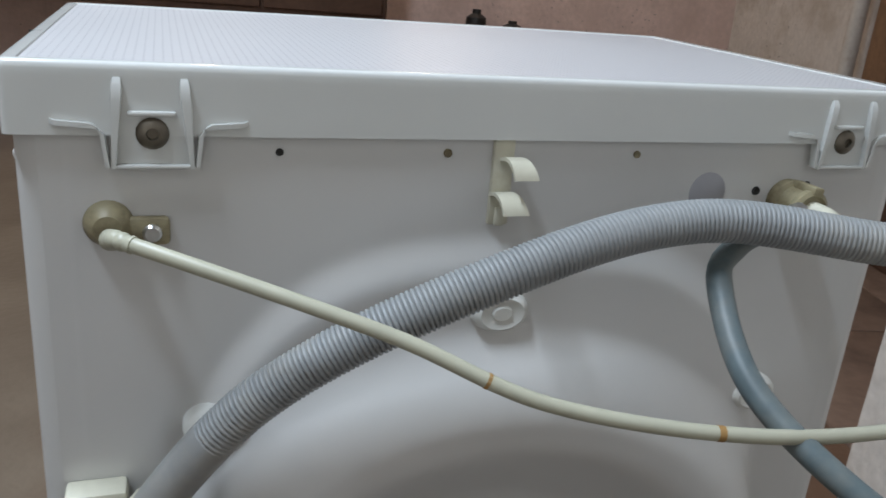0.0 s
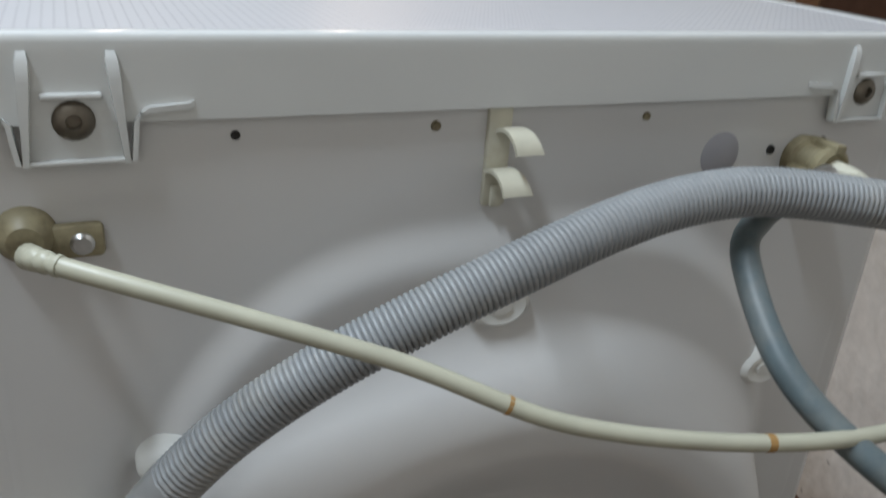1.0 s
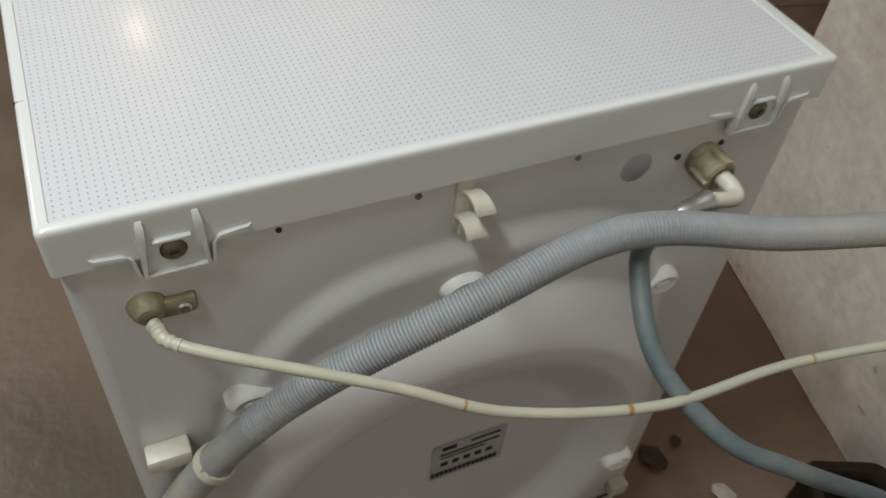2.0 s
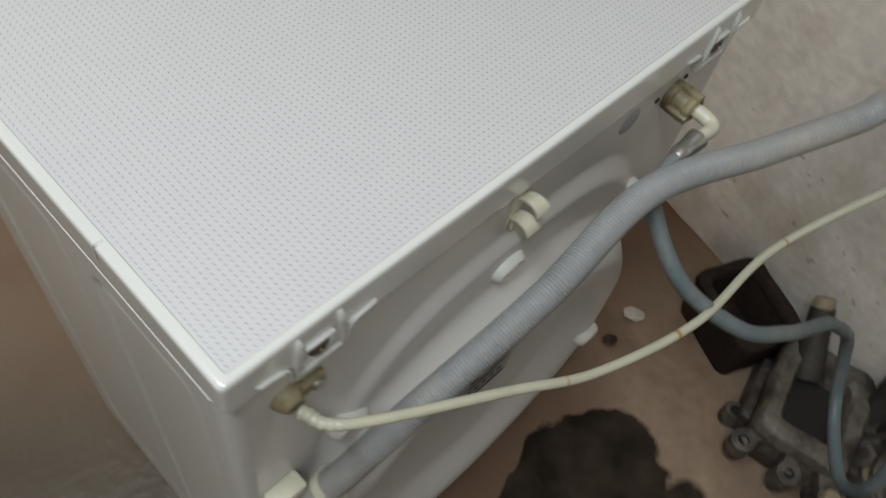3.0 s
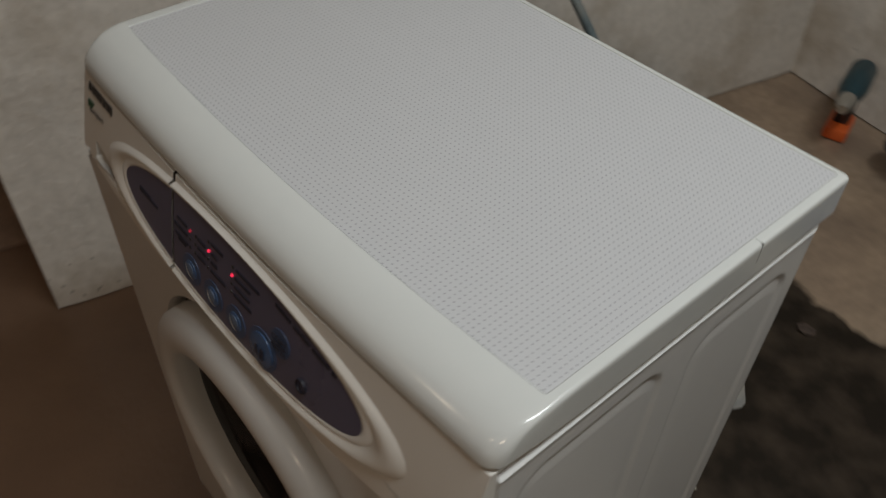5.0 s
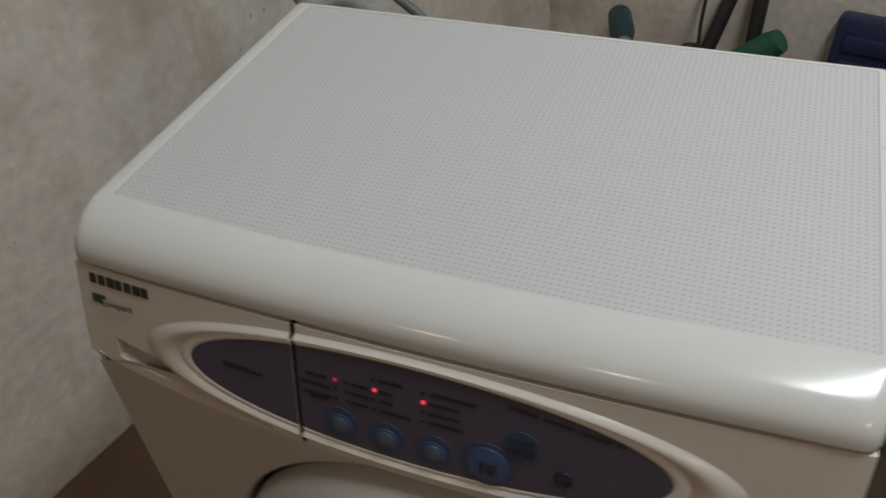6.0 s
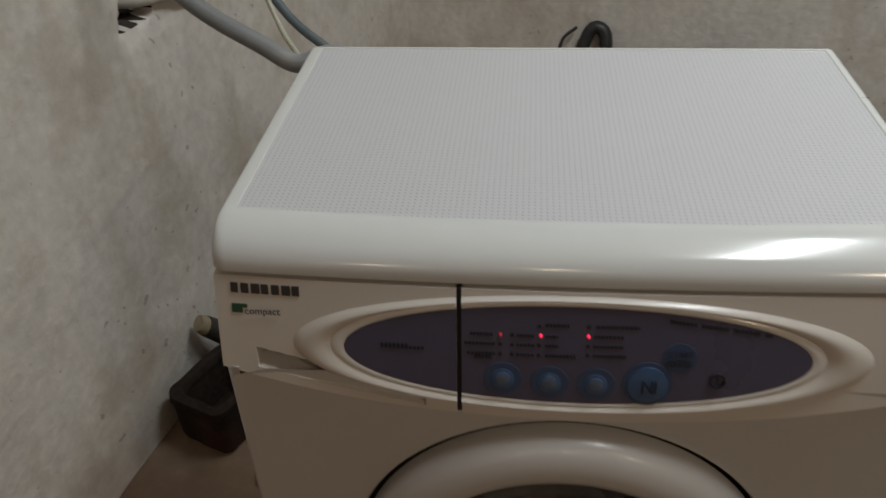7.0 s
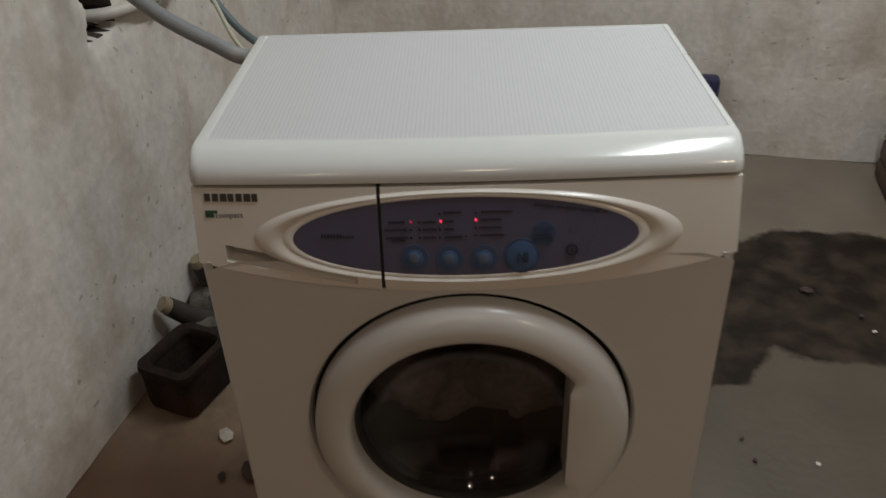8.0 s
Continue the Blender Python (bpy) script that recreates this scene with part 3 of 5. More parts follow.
def build_lid(machine):
    bm = bmesh.new()
    loops = []
    for z, s in [(0.812, 0.0), (0.82, 0.0), (0.826, 0.0), (0.832, 0.0), (0.838, 0.0), (0.842, 0.0), (0.846, 0.0), (0.8482, 0.0005), (0.8494, 0.0014), (0.85, 0.0034)]:
        zn = max(z, 0.82)
        yf = 0.03 + nose(min(zn, 0.8499))
        rf = 0.014 if z < 0.845 else 0.011
        k = (min(zn, 0.85) - 0.82) / 0.03
        lp = rrect(-W + s, W - s, yf, D - s, rf, 0.0045, 0.008 + 0.004 * k)
        loops.append([(x, y, (z if z >= 0.82 else 0.82 + (z - 0.82) * sstep(0.05, 0.1, y))) for x, y in lp])
    # flat rim, then the edge down to the panel
    inner = rrect(-0.2877, 0.2922, 0.0815, 0.4302, 0.0025, 0.002, 0.012)
    loops.append([(x, y, 0.85) for x, y in inner])
    inner2 = rrect(-0.2867, 0.2912, 0.0825, 0.4292, 0.0025, 0.002, 0.012)
    loops.append([(x, y, 0.8485) for x, y in inner2])
    rows = loft(bm, loops)
    # inside skirt
    bot = rows[0]
    low = [bm.verts.new((v.co.x * 0.985, 0.2 + (v.co.y - 0.2) * 0.98, v.co.z)) for v in bot]
    for i in range(len(bot)):
        j = (i + 1) % len(bot)
        bm.faces.new((bot[j], bot[i], low[i], low[j]))
    lid = part("lid", bm, LIDWHITE, machine, "glossy white plastic lid with a rolled front edge")
    bm = bmesh.new()
    pts = rrect(-0.287, 0.2915, 0.0822, 0.4295, 0.0025, 0.002, 0.012)
    bm.faces.new([bm.verts.new((x, y, 0.8492)) for x, y in pts])
    part("lid_panel", bm, LIDPANEL, lid, "white laminate panel printed with fine grey dots", 0)
    bm = bmesh.new()
    box(bm, 0.294, 0.3012, 0.3079, 0.3082, 0.83, 0.8501)
    part("lid_seam", bm, INK, lid, "fine dark crack across the lid's rim")
    # fixing tabs on the back edge: a sunk plate, two fins, turned flanges and a screw
    for sx in (0.2285, -0.2325):
        y = D
        bm = bmesh.new()
        box(bm, sx - 0.0205, sx + 0.0205, y - 0.008, y - 0.0005, 0.7955, 0.8235, 0.0012)
        box(bm, sx - 0.0205, sx + 0.0205, y - 0.003, y + 0.0026, 0.7945, 0.7968, 0.001)
        box(bm, sx - 0.012, sx + 0.012, y - 0.003, y + 0.0032, 0.8228, 0.8255, 0.001)
        tab = part("lid_tab", bm, LIDWHITE, lid)
        bm = bmesh.new()
        lathe(bm, [(0, 0.0012), (0.0028, 0.0012), (0.0033, 0.0036), (0.0066, 0.003), (0.0086, 0.001), (0.0086, -0.002)], 18, pose(sx, y - 0.0003, 0.8135, -90))
        part("screw", bm, SCREW, tab, "dark tarnished screw")
        for k in (-1, 1):
            bm = bmesh.new()
            # fin: thin at its top, deepest at the lid's lower edge
            fin = []
            for z, d, w in ((0.8425, 0.0008, 0.0022), (0.839, 0.003, 0.003), (0.83, 0.0038, 0.003), (0.815, 0.0036, 0.0022), (0.8, 0.003, 0.0016), (0.7945, 0.0026, 0.0014)):
                cx = sx + k * (0.0165 + 0.0035 * (0.844 - z) / 0.05)
                fin.append([(cx - w, y - 0.004, z), (cx + w, y - 0.004, z), (cx + w * 0.8, y + d, z), (cx - w * 0.8, y + d, z)])
            loft(bm, fin, caps=(True, True))
            part("lid_rib", bm, LIDWHITE, tab)
            bm = bmesh.new()
            run = [(0.0495, 0.8195, 0.0006), (0.047, 0.8188, 0.0024), (0.0305, 0.8176, 0.003), (0.0268, 0.8164, 0.003), (0.0248, 0.8128, 0.003), (0.0238, 0.804, 0.0028), (0.0228, 0.7955, 0.0026)]
            lp = []
            for n, (dx, z, d) in enumerate(run):
                nz = 1.0 if n < 3 else (0.7 if n == 3 else 0.15)
                nx = math.sqrt(1 - nz * nz)
                lp.append([(sx + k * (dx - 0.0013 * nx), y - 0.003, z - 0.0016 * nz), (sx + k * (dx + 0.0013 * nx), y - 0.003, z + 0.0016 * nz),
                           (sx + k * (dx + 0.0011 * nx), y + d, z + 0.0013 * nz), (sx + k * (dx - 0.0011 * nx), y + d, z - 0.0013 * nz)])
            loft(bm, lp, caps=(True, True))
            part("lid_flange", bm, LIDWHITE, tab)
    return lid


def yfront(x, z):
    """The fascia's front: leans out towards its foot and bows in plan."""
    s = min(1.0, max(0.0, (0.818 - z) / 0.115))
    return 0.0225 * (1 - s) ** 1.25 + (0.008 * (1 - s) + 0.003) * (x / 0.3) ** 2 - 0.001


def zfoot(x):
    return 0.6935 + 0.037 * (x / 0.29) ** 2


def in_slot(x, z):
    """Depth of the drawer's grip slot at (x, z)."""
    if not -0.27 < x < -0.12:
        return 0.0
    t = (x + 0.264) / 0.14
    top, low = 0.752 + (0.7215 - 0.752) * t, 0.7335 + (0.7048 - 0.7335) * t
    d = min(top - z, z - low, (x + 0.266) * 1.0, (-0.122 - x) * 1.0)
    return 0.075 * sstep(0.0, 0.0014, d)


def oval_band(bm, a0, b0, a1, b1, c0, c1, h, n=96, k=7, lift=0.0):
    """Ring between two ellipses on the fascia with a rounded swell of height h."""
    rows = []
    for i in range(k + 1):
        t = i / k
        a, b, cx, cz = a0 + (a1 - a0) * t, b0 + (b1 - b0) * t, c0[0] + (c1[0] - c0[0]) * t, c0[1] + (c1[1] - c0[1]) * t
        row = []
        for j in range(n):
            w = 2 * math.pi * j / n
            x, z = cx + a * math.cos(w), cz + b * math.sin(w)
            row.append((x, yfront(x, z) - lift - h * math.sin(math.pi * t) ** 0.8, z))
        rows.append(row)
    loft(bm, rows)
    return bm


def cut_x(bm, x, keep_low):
    bmesh.ops.bisect_plane(bm, geom=bm.verts[:] + bm.edges[:] + bm.faces[:], plane_co=(x, 0, 0), plane_no=(1, 0, 0),
                           clear_outer=keep_low, clear_inner=not keep_low)
    return bm


def disc_on(bm, x, z, r, lift, dome=0.0, n=24, k=3):
    rows = []
    for i in range(k + 1):
        t = i / k
        rr = r * (1 - t) if i < k else r * 0.02
        rows.append([(x + rr * math.cos(w), yfront(x, z) - lift - dome * (1 - (rr / r) ** 2) + (yfront(x, z + rr * math.sin(w)) - yfront(x, z)), z + rr * math.sin(w)) for w in (2 * math.pi * j / n for j in range(n))])
    rows.insert(0, [(p[0], p[1] + lift + 0.001, p[2]) for p in rows[0]])
    loft(bm, rows, caps=(False, True))
    return bm


def bar_on(bm, x0, x1, z0, z1, lift=0.0026):
    v = [bm.verts.new((x, yfront(x, z) - lift, z)) for x, z in ((x0, z0), (x1, z0), (x1, z1), (x0, z1))]
    w = [bm.verts.new((p.co.x, p.co.y + 0.0008, p.co.z)) for p in v]
    bm.faces.new(v)
    for i in range(4):
        j = (i + 1) % 4
        bm.faces.new((v[j], v[i], w[i], w[j]))
    return bm


def build_front(machine):
    GAP0, GAP1 = -0.0945, -0.0905

    def face():
        bm = bmesh.new()
        us = span(-0.2985, 0.2985, 300)
        rows = sheet(bm, us, span(0, 1, 110), lambda u, v: (lambda z: (u, yfront(u, z) + in_slot(u, z), z))(zfoot(u) + (0.8155 - zfoot(u)) * v))
        back = sheet(bm, us, [0, 1], lambda u, v: (u, 0.0385, zfoot(u) + (0.8155 - zfoot(u)) * v))
        for ra, rb in ((rows[0], back[0]), (rows[-1], back[-1])):
            for i in range(len(us) - 1):
                bm.faces.new((ra[i], ra[i + 1], rb[i + 1], rb[i]))
        for e in (0, -1):
            col = [r[e] for r in rows]
            for i in range(len(col) - 1):
                if i == len(col) - 2:
                    bm.faces.new((col[i], col[i + 1], back[1][e], back[0][e]))
                else:
                    bm.faces.new((col[i], col[i + 1], back[0][e]))
        return bm

    fascia = part("control_panel", cut_x(face(), GAP1, False), FASCIA, machine, "cream-white curved control panel")
    drawer = part("detergent_drawer", cut_x(face(), GAP0, True), FASCIA, machine, "cream-white detergent drawer with a grip slot")
    # black strips set into the gaps as their shade, not sealing parts
    bm = bmesh.new()
    XG = (GAP0 + GAP1) / 2
    loft(bm, [[(x, yfront(XG, z) + d, z) for x, d in ((GAP0 - 0.001, 0.002), (GAP1 + 0.001, 0.002), (GAP1 + 0.001, 0.012), (GAP0 - 0.001, 0.012))] for z in span(0.698, 0.8155, 14)], caps=(True, True))
    part("gap_shade", bm, RUBBER, machine)
    bm = bmesh.new()
    box(bm, -0.29, 0.29, 0.042, 0.06, 0.808, 0.8195)
    part("gap_shade", bm, RUBBER, machine)
    C = (0.0, 0.7595)
    for side, parent in ((True, drawer), (False, fascia)):
        cut = GAP0 if side else GAP1
        bm = oval_band(bmesh.new(), 0.237, 0.0535, 0.2, 0.0487, (0.002, 0.7595), C, 0.0055, lift=-0.0008)
        part("bezel", cut_x(bm, cut, side), FASCIA, parent, "raised cream oval bezel")
        bm = oval_band(bmesh.new(), 0.201, 0.049, 0.1885, 0.0442, C, C, 0.0015, k=4, lift=0.0002)
        part("bezel_lip", cut_x(bm, cut, side), BEZEL, parent, "bright white inner lip")
        bm = oval_band(bmesh.new(), 0.1895, 0.0447, 0.004, 0.0012, C, C, 0.0, n=96, k=10, lift=0.0012)
        part("display", cut_x(bm, cut, side), OVAL, parent, "dark violet oval display panel")
    # keys
    for x, z in ((-0.056, 0.737), (-0.0175, 0.735), (0.0205, 0.735)):
        halo = part("button_ring", disc_on(bmesh.new(), x, z, 0.0155, 0.002), HALO, fascia)
        key = part("button", disc_on(bmesh.new(), x, z, 0.0095, 0.0026, 0.0014), KEYBLUE, halo, "domed blue push button")
        # lighter disc, set a little high, paints the highlight on the dome
        part("button_mark", disc_on(bmesh.new(), x, z + 0.0012, 0.006, 0.0038, 0.0008, n=20, k=4), KEYSHINE, halo)
    halo = part("button_ring", disc_on(bmesh.new(), 0.062, 0.737, 0.0205, 0.002), HALO, fascia)
    part("button", disc_on(bmesh.new(), 0.062, 0.737, 0.0165, 0.0032, 0.0015), KEYBLUE, halo, "large blue start button")
    bm = bmesh.new()
    for x0, x1 in ((0.0575, 0.0587), (0.0645, 0.0657), (0.0676, 0.0688)):
        bar_on(bm, x0, x1, 0.731, 0.743, 0.006)
    v = [(0.0575, 0.743), (0.0588, 0.743), (0.0655, 0.732), (0.0642, 0.732)]
    bm.faces.new([bm.verts.new((x, yfront(x, z) - 0.006, z)) for x, z in v])
    part("button_mark", bm, PRINT, halo)
    part("button_ring", disc_on(bmesh.new(), 0.0855, 0.762, 0.0135, 0.002), HALO, fascia)
    tilt = lambda x, z: Matrix.Translation((x, yfront(x, z) - 0.0032, z)) @ pose(0, 0, 0, 76)
    text_part("button_word", "СТАРТ", 0.0062, tilt(0.0855, 0.7662), PRINT, fascia)
    text_part("button_word", "ПАУЗА", 0.0062, tilt(0.0855, 0.7565), PRINT, fascia)
    part("button_rule", bar_on(bmesh.new(), 0.0765, 0.0945, 0.7608, 0.7616, 0.0032), PRINT, fascia)
    bm = bmesh.new()
    for r0, r1 in ((0.0052, 0.0066),):
        loft(bm, [[(0.1172 + r * math.cos(w), yfront(0.117, 0.743 + r * math.sin(w)) - l, 0.743 + r * math.sin(w)) for w in (2 * math.pi * j / 24 for j in range(24))] for r, l in ((r1, 0.001), (r1, 0.0034), (r0, 0.0034), (r0, 0.001))])
    bar_on(bm, 0.1167, 0.1177, 0.7405, 0.7465, 0.0034)
    part("power_mark", bm, PRINT, fascia)
    # lamps and captions in rows; the words are too small to read
    rng = random.Random(4)
    for x, z, lit in ((-0.026, 0.7785, 2), (0.0122, 0.7793, 2), (-0.0585, 0.778, 1)):
        part("indicator_light", disc_on(bmesh.new(), x, z, 0.0013, 0.0024, 0.0008, n=12), LEDRED if lit == 2 else LEDDIM, fascia, "glowing red indicator light")
    for x, z in ((-0.0585, 0.7695), (-0.0585, 0.7605), (-0.049, 0.778), (-0.049, 0.7695), (-0.049, 0.7605), (-0.027, 0.7695), (-0.027, 0.7605), (-0.027, 0.787), (0.0122, 0.7875), (0.0122, 0.7705), (0.0122, 0.762)):
        part("indicator_light", disc_on(bmesh.new(), x, z, 0.0017, 0.002, 0.0004, n=10), LEDOFF, fascia)
    for x0, x1, z in ((-0.083, -0.063, 0.778), (-0.088, -0.0625, 0.7695), (-0.086, -0.0625, 0.7605), (-0.08, -0.066, 0.757), (-0.0455, -0.03, 0.778), (-0.0455, -0.03, 0.7695), (-0.0455, -0.03, 0.7605), (-0.022, -0.012, 0.778), (-0.022, -0.012, 0.7695), (-0.022, 0.003, 0.7605), (-0.0225, -0.002, 0.788), (0.018, 0.052, 0.788), (0.0165, 0.042, 0.7793), (0.0165, 0.042, 0.7705), (0.0165, 0.043, 0.762)):
        bm = bmesh.new()
        x = x0
        while x < x1 - 0.0015:
            w = rng.uniform(0.0016, 0.0028)
            bar_on(bm, x, min(x1, x + w), z - 0.0013, z + 0.0013, 0.0022)
            x += w + 0.0007
        tagged(part("caption", bm, PRINT, fascia), kind="stuff")
    bm = bmesh.new()
    for i in range(26):
        x = 0.075 + i * 0.0031
        z = 0.7945 - 0.00042 * i
        if i % 8 != 7:
            bar_on(bm, x, x + 0.0022, z - 0.0013, z + 0.0013, 0.0022)
    tagged(part("caption", bm, PRINT, fascia), kind="stuff")
    bm = bmesh.new()
    for i in range(11):
        bar_on(bm, -0.158 + i * 0.0034, -0.1556 + i * 0.0034, 0.761, 0.7655 - (0.002 if i > 6 else 0), 0.0022)
    tagged(part("caption", bm, PRINT, drawer), kind="stuff")
    # maker's mark as plain blocks, and the small word below it
    for i in range(7):
        bm = bmesh.new()
        x = -0.284 + i * 0.0088
        bar_on(bm, x, x + (0.0062, 0.0066, 0.0074)[i % 3], 0.8015, 0.8097, 0.0012)
        part("maker_mark", bm, INK, drawer)
    bm = bmesh.new()
    bar_on(bm, -0.2845, -0.2755, 0.784, 0.7915, 0.0012)
    bar_on(bm, -0.276, -0.271, 0.7885, 0.7915, 0.0012)
    part("small_mark", bm, GREENINK, drawer)
    text_part("small_word", "compact", 0.0088, tilt(-0.2575, 0.7875), INK, drawer)
    # lower front with the door opening
    bm = bmesh.new()
    n = 72
    CX, CZ = 0.002, 0.476
    rows = []
    for k, R in enumerate((0.2015, 0.2045, 0.2075, 0.2165)):
        y = (0.024, 0.012, 0.0075, 0.0062)[k]
        rows.append([(CX + R * math.cos(w), y, CZ + R * math.sin(w)) for w in (2 * math.pi * j / n for j in range(n))])
    outer = []
    for j in range(n):
        w = 2 * math.pi * j / n
        c, s = math.cos(w), math.sin(w)
        t = min(0.2945 / max(abs(c), 1e-6), (0.258 if s > 0 else 0.416) / max(abs(s), 1e-6))
        outer.append((CX + t * c, 0.006, CZ + t * s))
    rows.append([tuple(Vector(a).lerp(Vector(b), 0.5)) for a, b in zip(rows[-1], outer)])
    rows.append(outer)
    loft(bm, rows)
    part("front_panel", bm, ENAMEL, machine, "white enamelled steel front")
    # door: swelling ring with a straight grip edge, glass bowl
    bm = bmesh.new()
    lathe(bm, [(0.2035, 0.024), (0.185, 0.03), (0.172, 0.045), (0.163, 0.05), (0.158, 0.06), (0.165, 0.07)], 72, Matrix.Translation((CX, 0, CZ)) @ pose(0, 0, 0, -90))
    part("door_gasket", bm, RUBBER, machine, "dark rubber door gasket")
    door = thing_part("door", machine)
    bm = bmesh.new()
    prof = [(0.199, 0.014), (0.1985, 0.004), (0.1972, -0.006), (0.193, -0.0125), (0.185, -0.018), (0.173, -0.0215), (0.163, -0.0215), (0.155, -0.0185), (0.1505, -0.0125), (0.149, 0.004), (0.1515, 0.026)]
    n = 120
    rows = []
    for k, (r, y) in enumerate(prof):
        row = []
        for j in range(n):
            w = 2 * math.pi * j / n
            c = math.cos(w)
            f = sstep(4, 7, k)
            chord = min(r, 0.1195 / max(c, 0.01)) if abs(math.sin(w)) * r < 0.085 or c < 0.5 else r
            rr = r + (chord - r) * f
            row.append((CX + rr * c, y - (0.006 * f * sstep(0.0, 0.01, r - rr) if y < 0.0 else 0), CZ + rr * math.sin(w)))
        rows.append(row)
    loft(bm, rows)
    part("door_ring", bm, ENAMEL, door, "broad rounded white door ring with a straight grip edge")
    bm = bmesh.new()
    lathe(bm, [(0.153, 0.008), (0.1505, 0.0055), (0.146, 0.0065), (0.1425, 0.014), (0.1415, 0.032)], 72, Matrix.Translation((CX, 0.006, CZ)) @ pose(0, 0, 0, -90))
    part("door_seal", bm, RUBBER, door, "dark rubber glass seal")
    bm = bmesh.new()
    lathe(bm, [(0, 0.07), (0.052, 0.065), (0.097, 0.05), (0.125, 0.032), (0.1425, 0.012), (0.1455, 0.013), (0.128, 0.036), (0.1, 0.055), (0.052, 0.0705), (0, 0.0755)], 64, Matrix.Translation((CX, 0.006, CZ)) @ pose(0, 0, 0, -90))
    glass = part("door_glass", bm, GLASS, door, "dark glass bowl of the door")
    # drum and lifters: steel darkened in colour for the shade behind the glass
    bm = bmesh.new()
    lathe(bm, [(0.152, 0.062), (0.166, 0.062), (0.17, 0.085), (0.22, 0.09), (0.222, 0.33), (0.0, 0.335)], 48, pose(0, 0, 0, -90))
    drum = part("drum", bm, DRUM, machine, "steel drum, colour darkened for the shaded inside, turning")
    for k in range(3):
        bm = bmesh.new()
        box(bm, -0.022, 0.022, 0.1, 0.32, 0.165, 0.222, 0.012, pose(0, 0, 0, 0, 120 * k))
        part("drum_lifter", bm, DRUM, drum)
    drum.location = (0, 0, CZ - 0.01)
    lumps = []
    for k, (x, y, z, a, b, c) in enumerate(((0.045, 0.19, -0.075, 0.085, 0.07, 0.06), (-0.06, 0.2, -0.09, 0.075, 0.08, 0.05), (0.0, 0.25, -0.12, 0.11, 0.07, 0.045))):
        bm = bmesh.new()
        bmesh.ops.create_icosphere(bm, subdivisions=4, radius=1)
        for v in bm.verts:
            p = v.co.copy()
            q = 1 + 0.3 * noise.noise(p * 1.9 + Vector((3 * k, 1, 7))) + 0.16 * noise.noise(p * 5 + Vector((k, 0, 0))) + 0.08 * abs(noise.noise(p * 12))
            v.co = Vector((p.x * a * q, p.y * b * q, p.z * c * q))
        ob = part("laundry", bm, CLOTH, machine, "damp crumpled laundry tumbling in the drum", 80)
        lumps.append((ob, (x, y, z)))
    return drum, lumps


def thing_part(name, parent):
    ob = new(name)
    ob.parent = parent
    ob.empty_display_size = 0.05
    return ob


def back_relief(x, z):
    """Pressed relief of the back panel: a tall arched step and a round swell with a dished middle."""
    ax, az = (x - 0.005) / 0.235, (z - 0.40) / 0.345
    q = (abs(ax) ** 3.2 + abs(az) ** 2.6) ** (1 / 2.8)
    h = 0.0095 * sstep(1.02, 0.945, q)
    r = math.hypot(x - 0.018, z - 0.40)
    h += sstep(1.0, 0.88, q) * (0.036 * sstep(0.292, 0.232, r) - 0.03 * sstep(0.222, 0.155, r))
    h -= 0.006 * sstep(0.02, 0.0, abs(x - 0.21)) * sstep(0.2, 0.3, z) * sstep(0.66, 0.6, z)
    return h


def on_back(x, z, lift=0.0):
    return Matrix.Translation((x, 0.4315 + back_relief(x, z) + lift, z)) @ pose(0, 0, 0, -90)


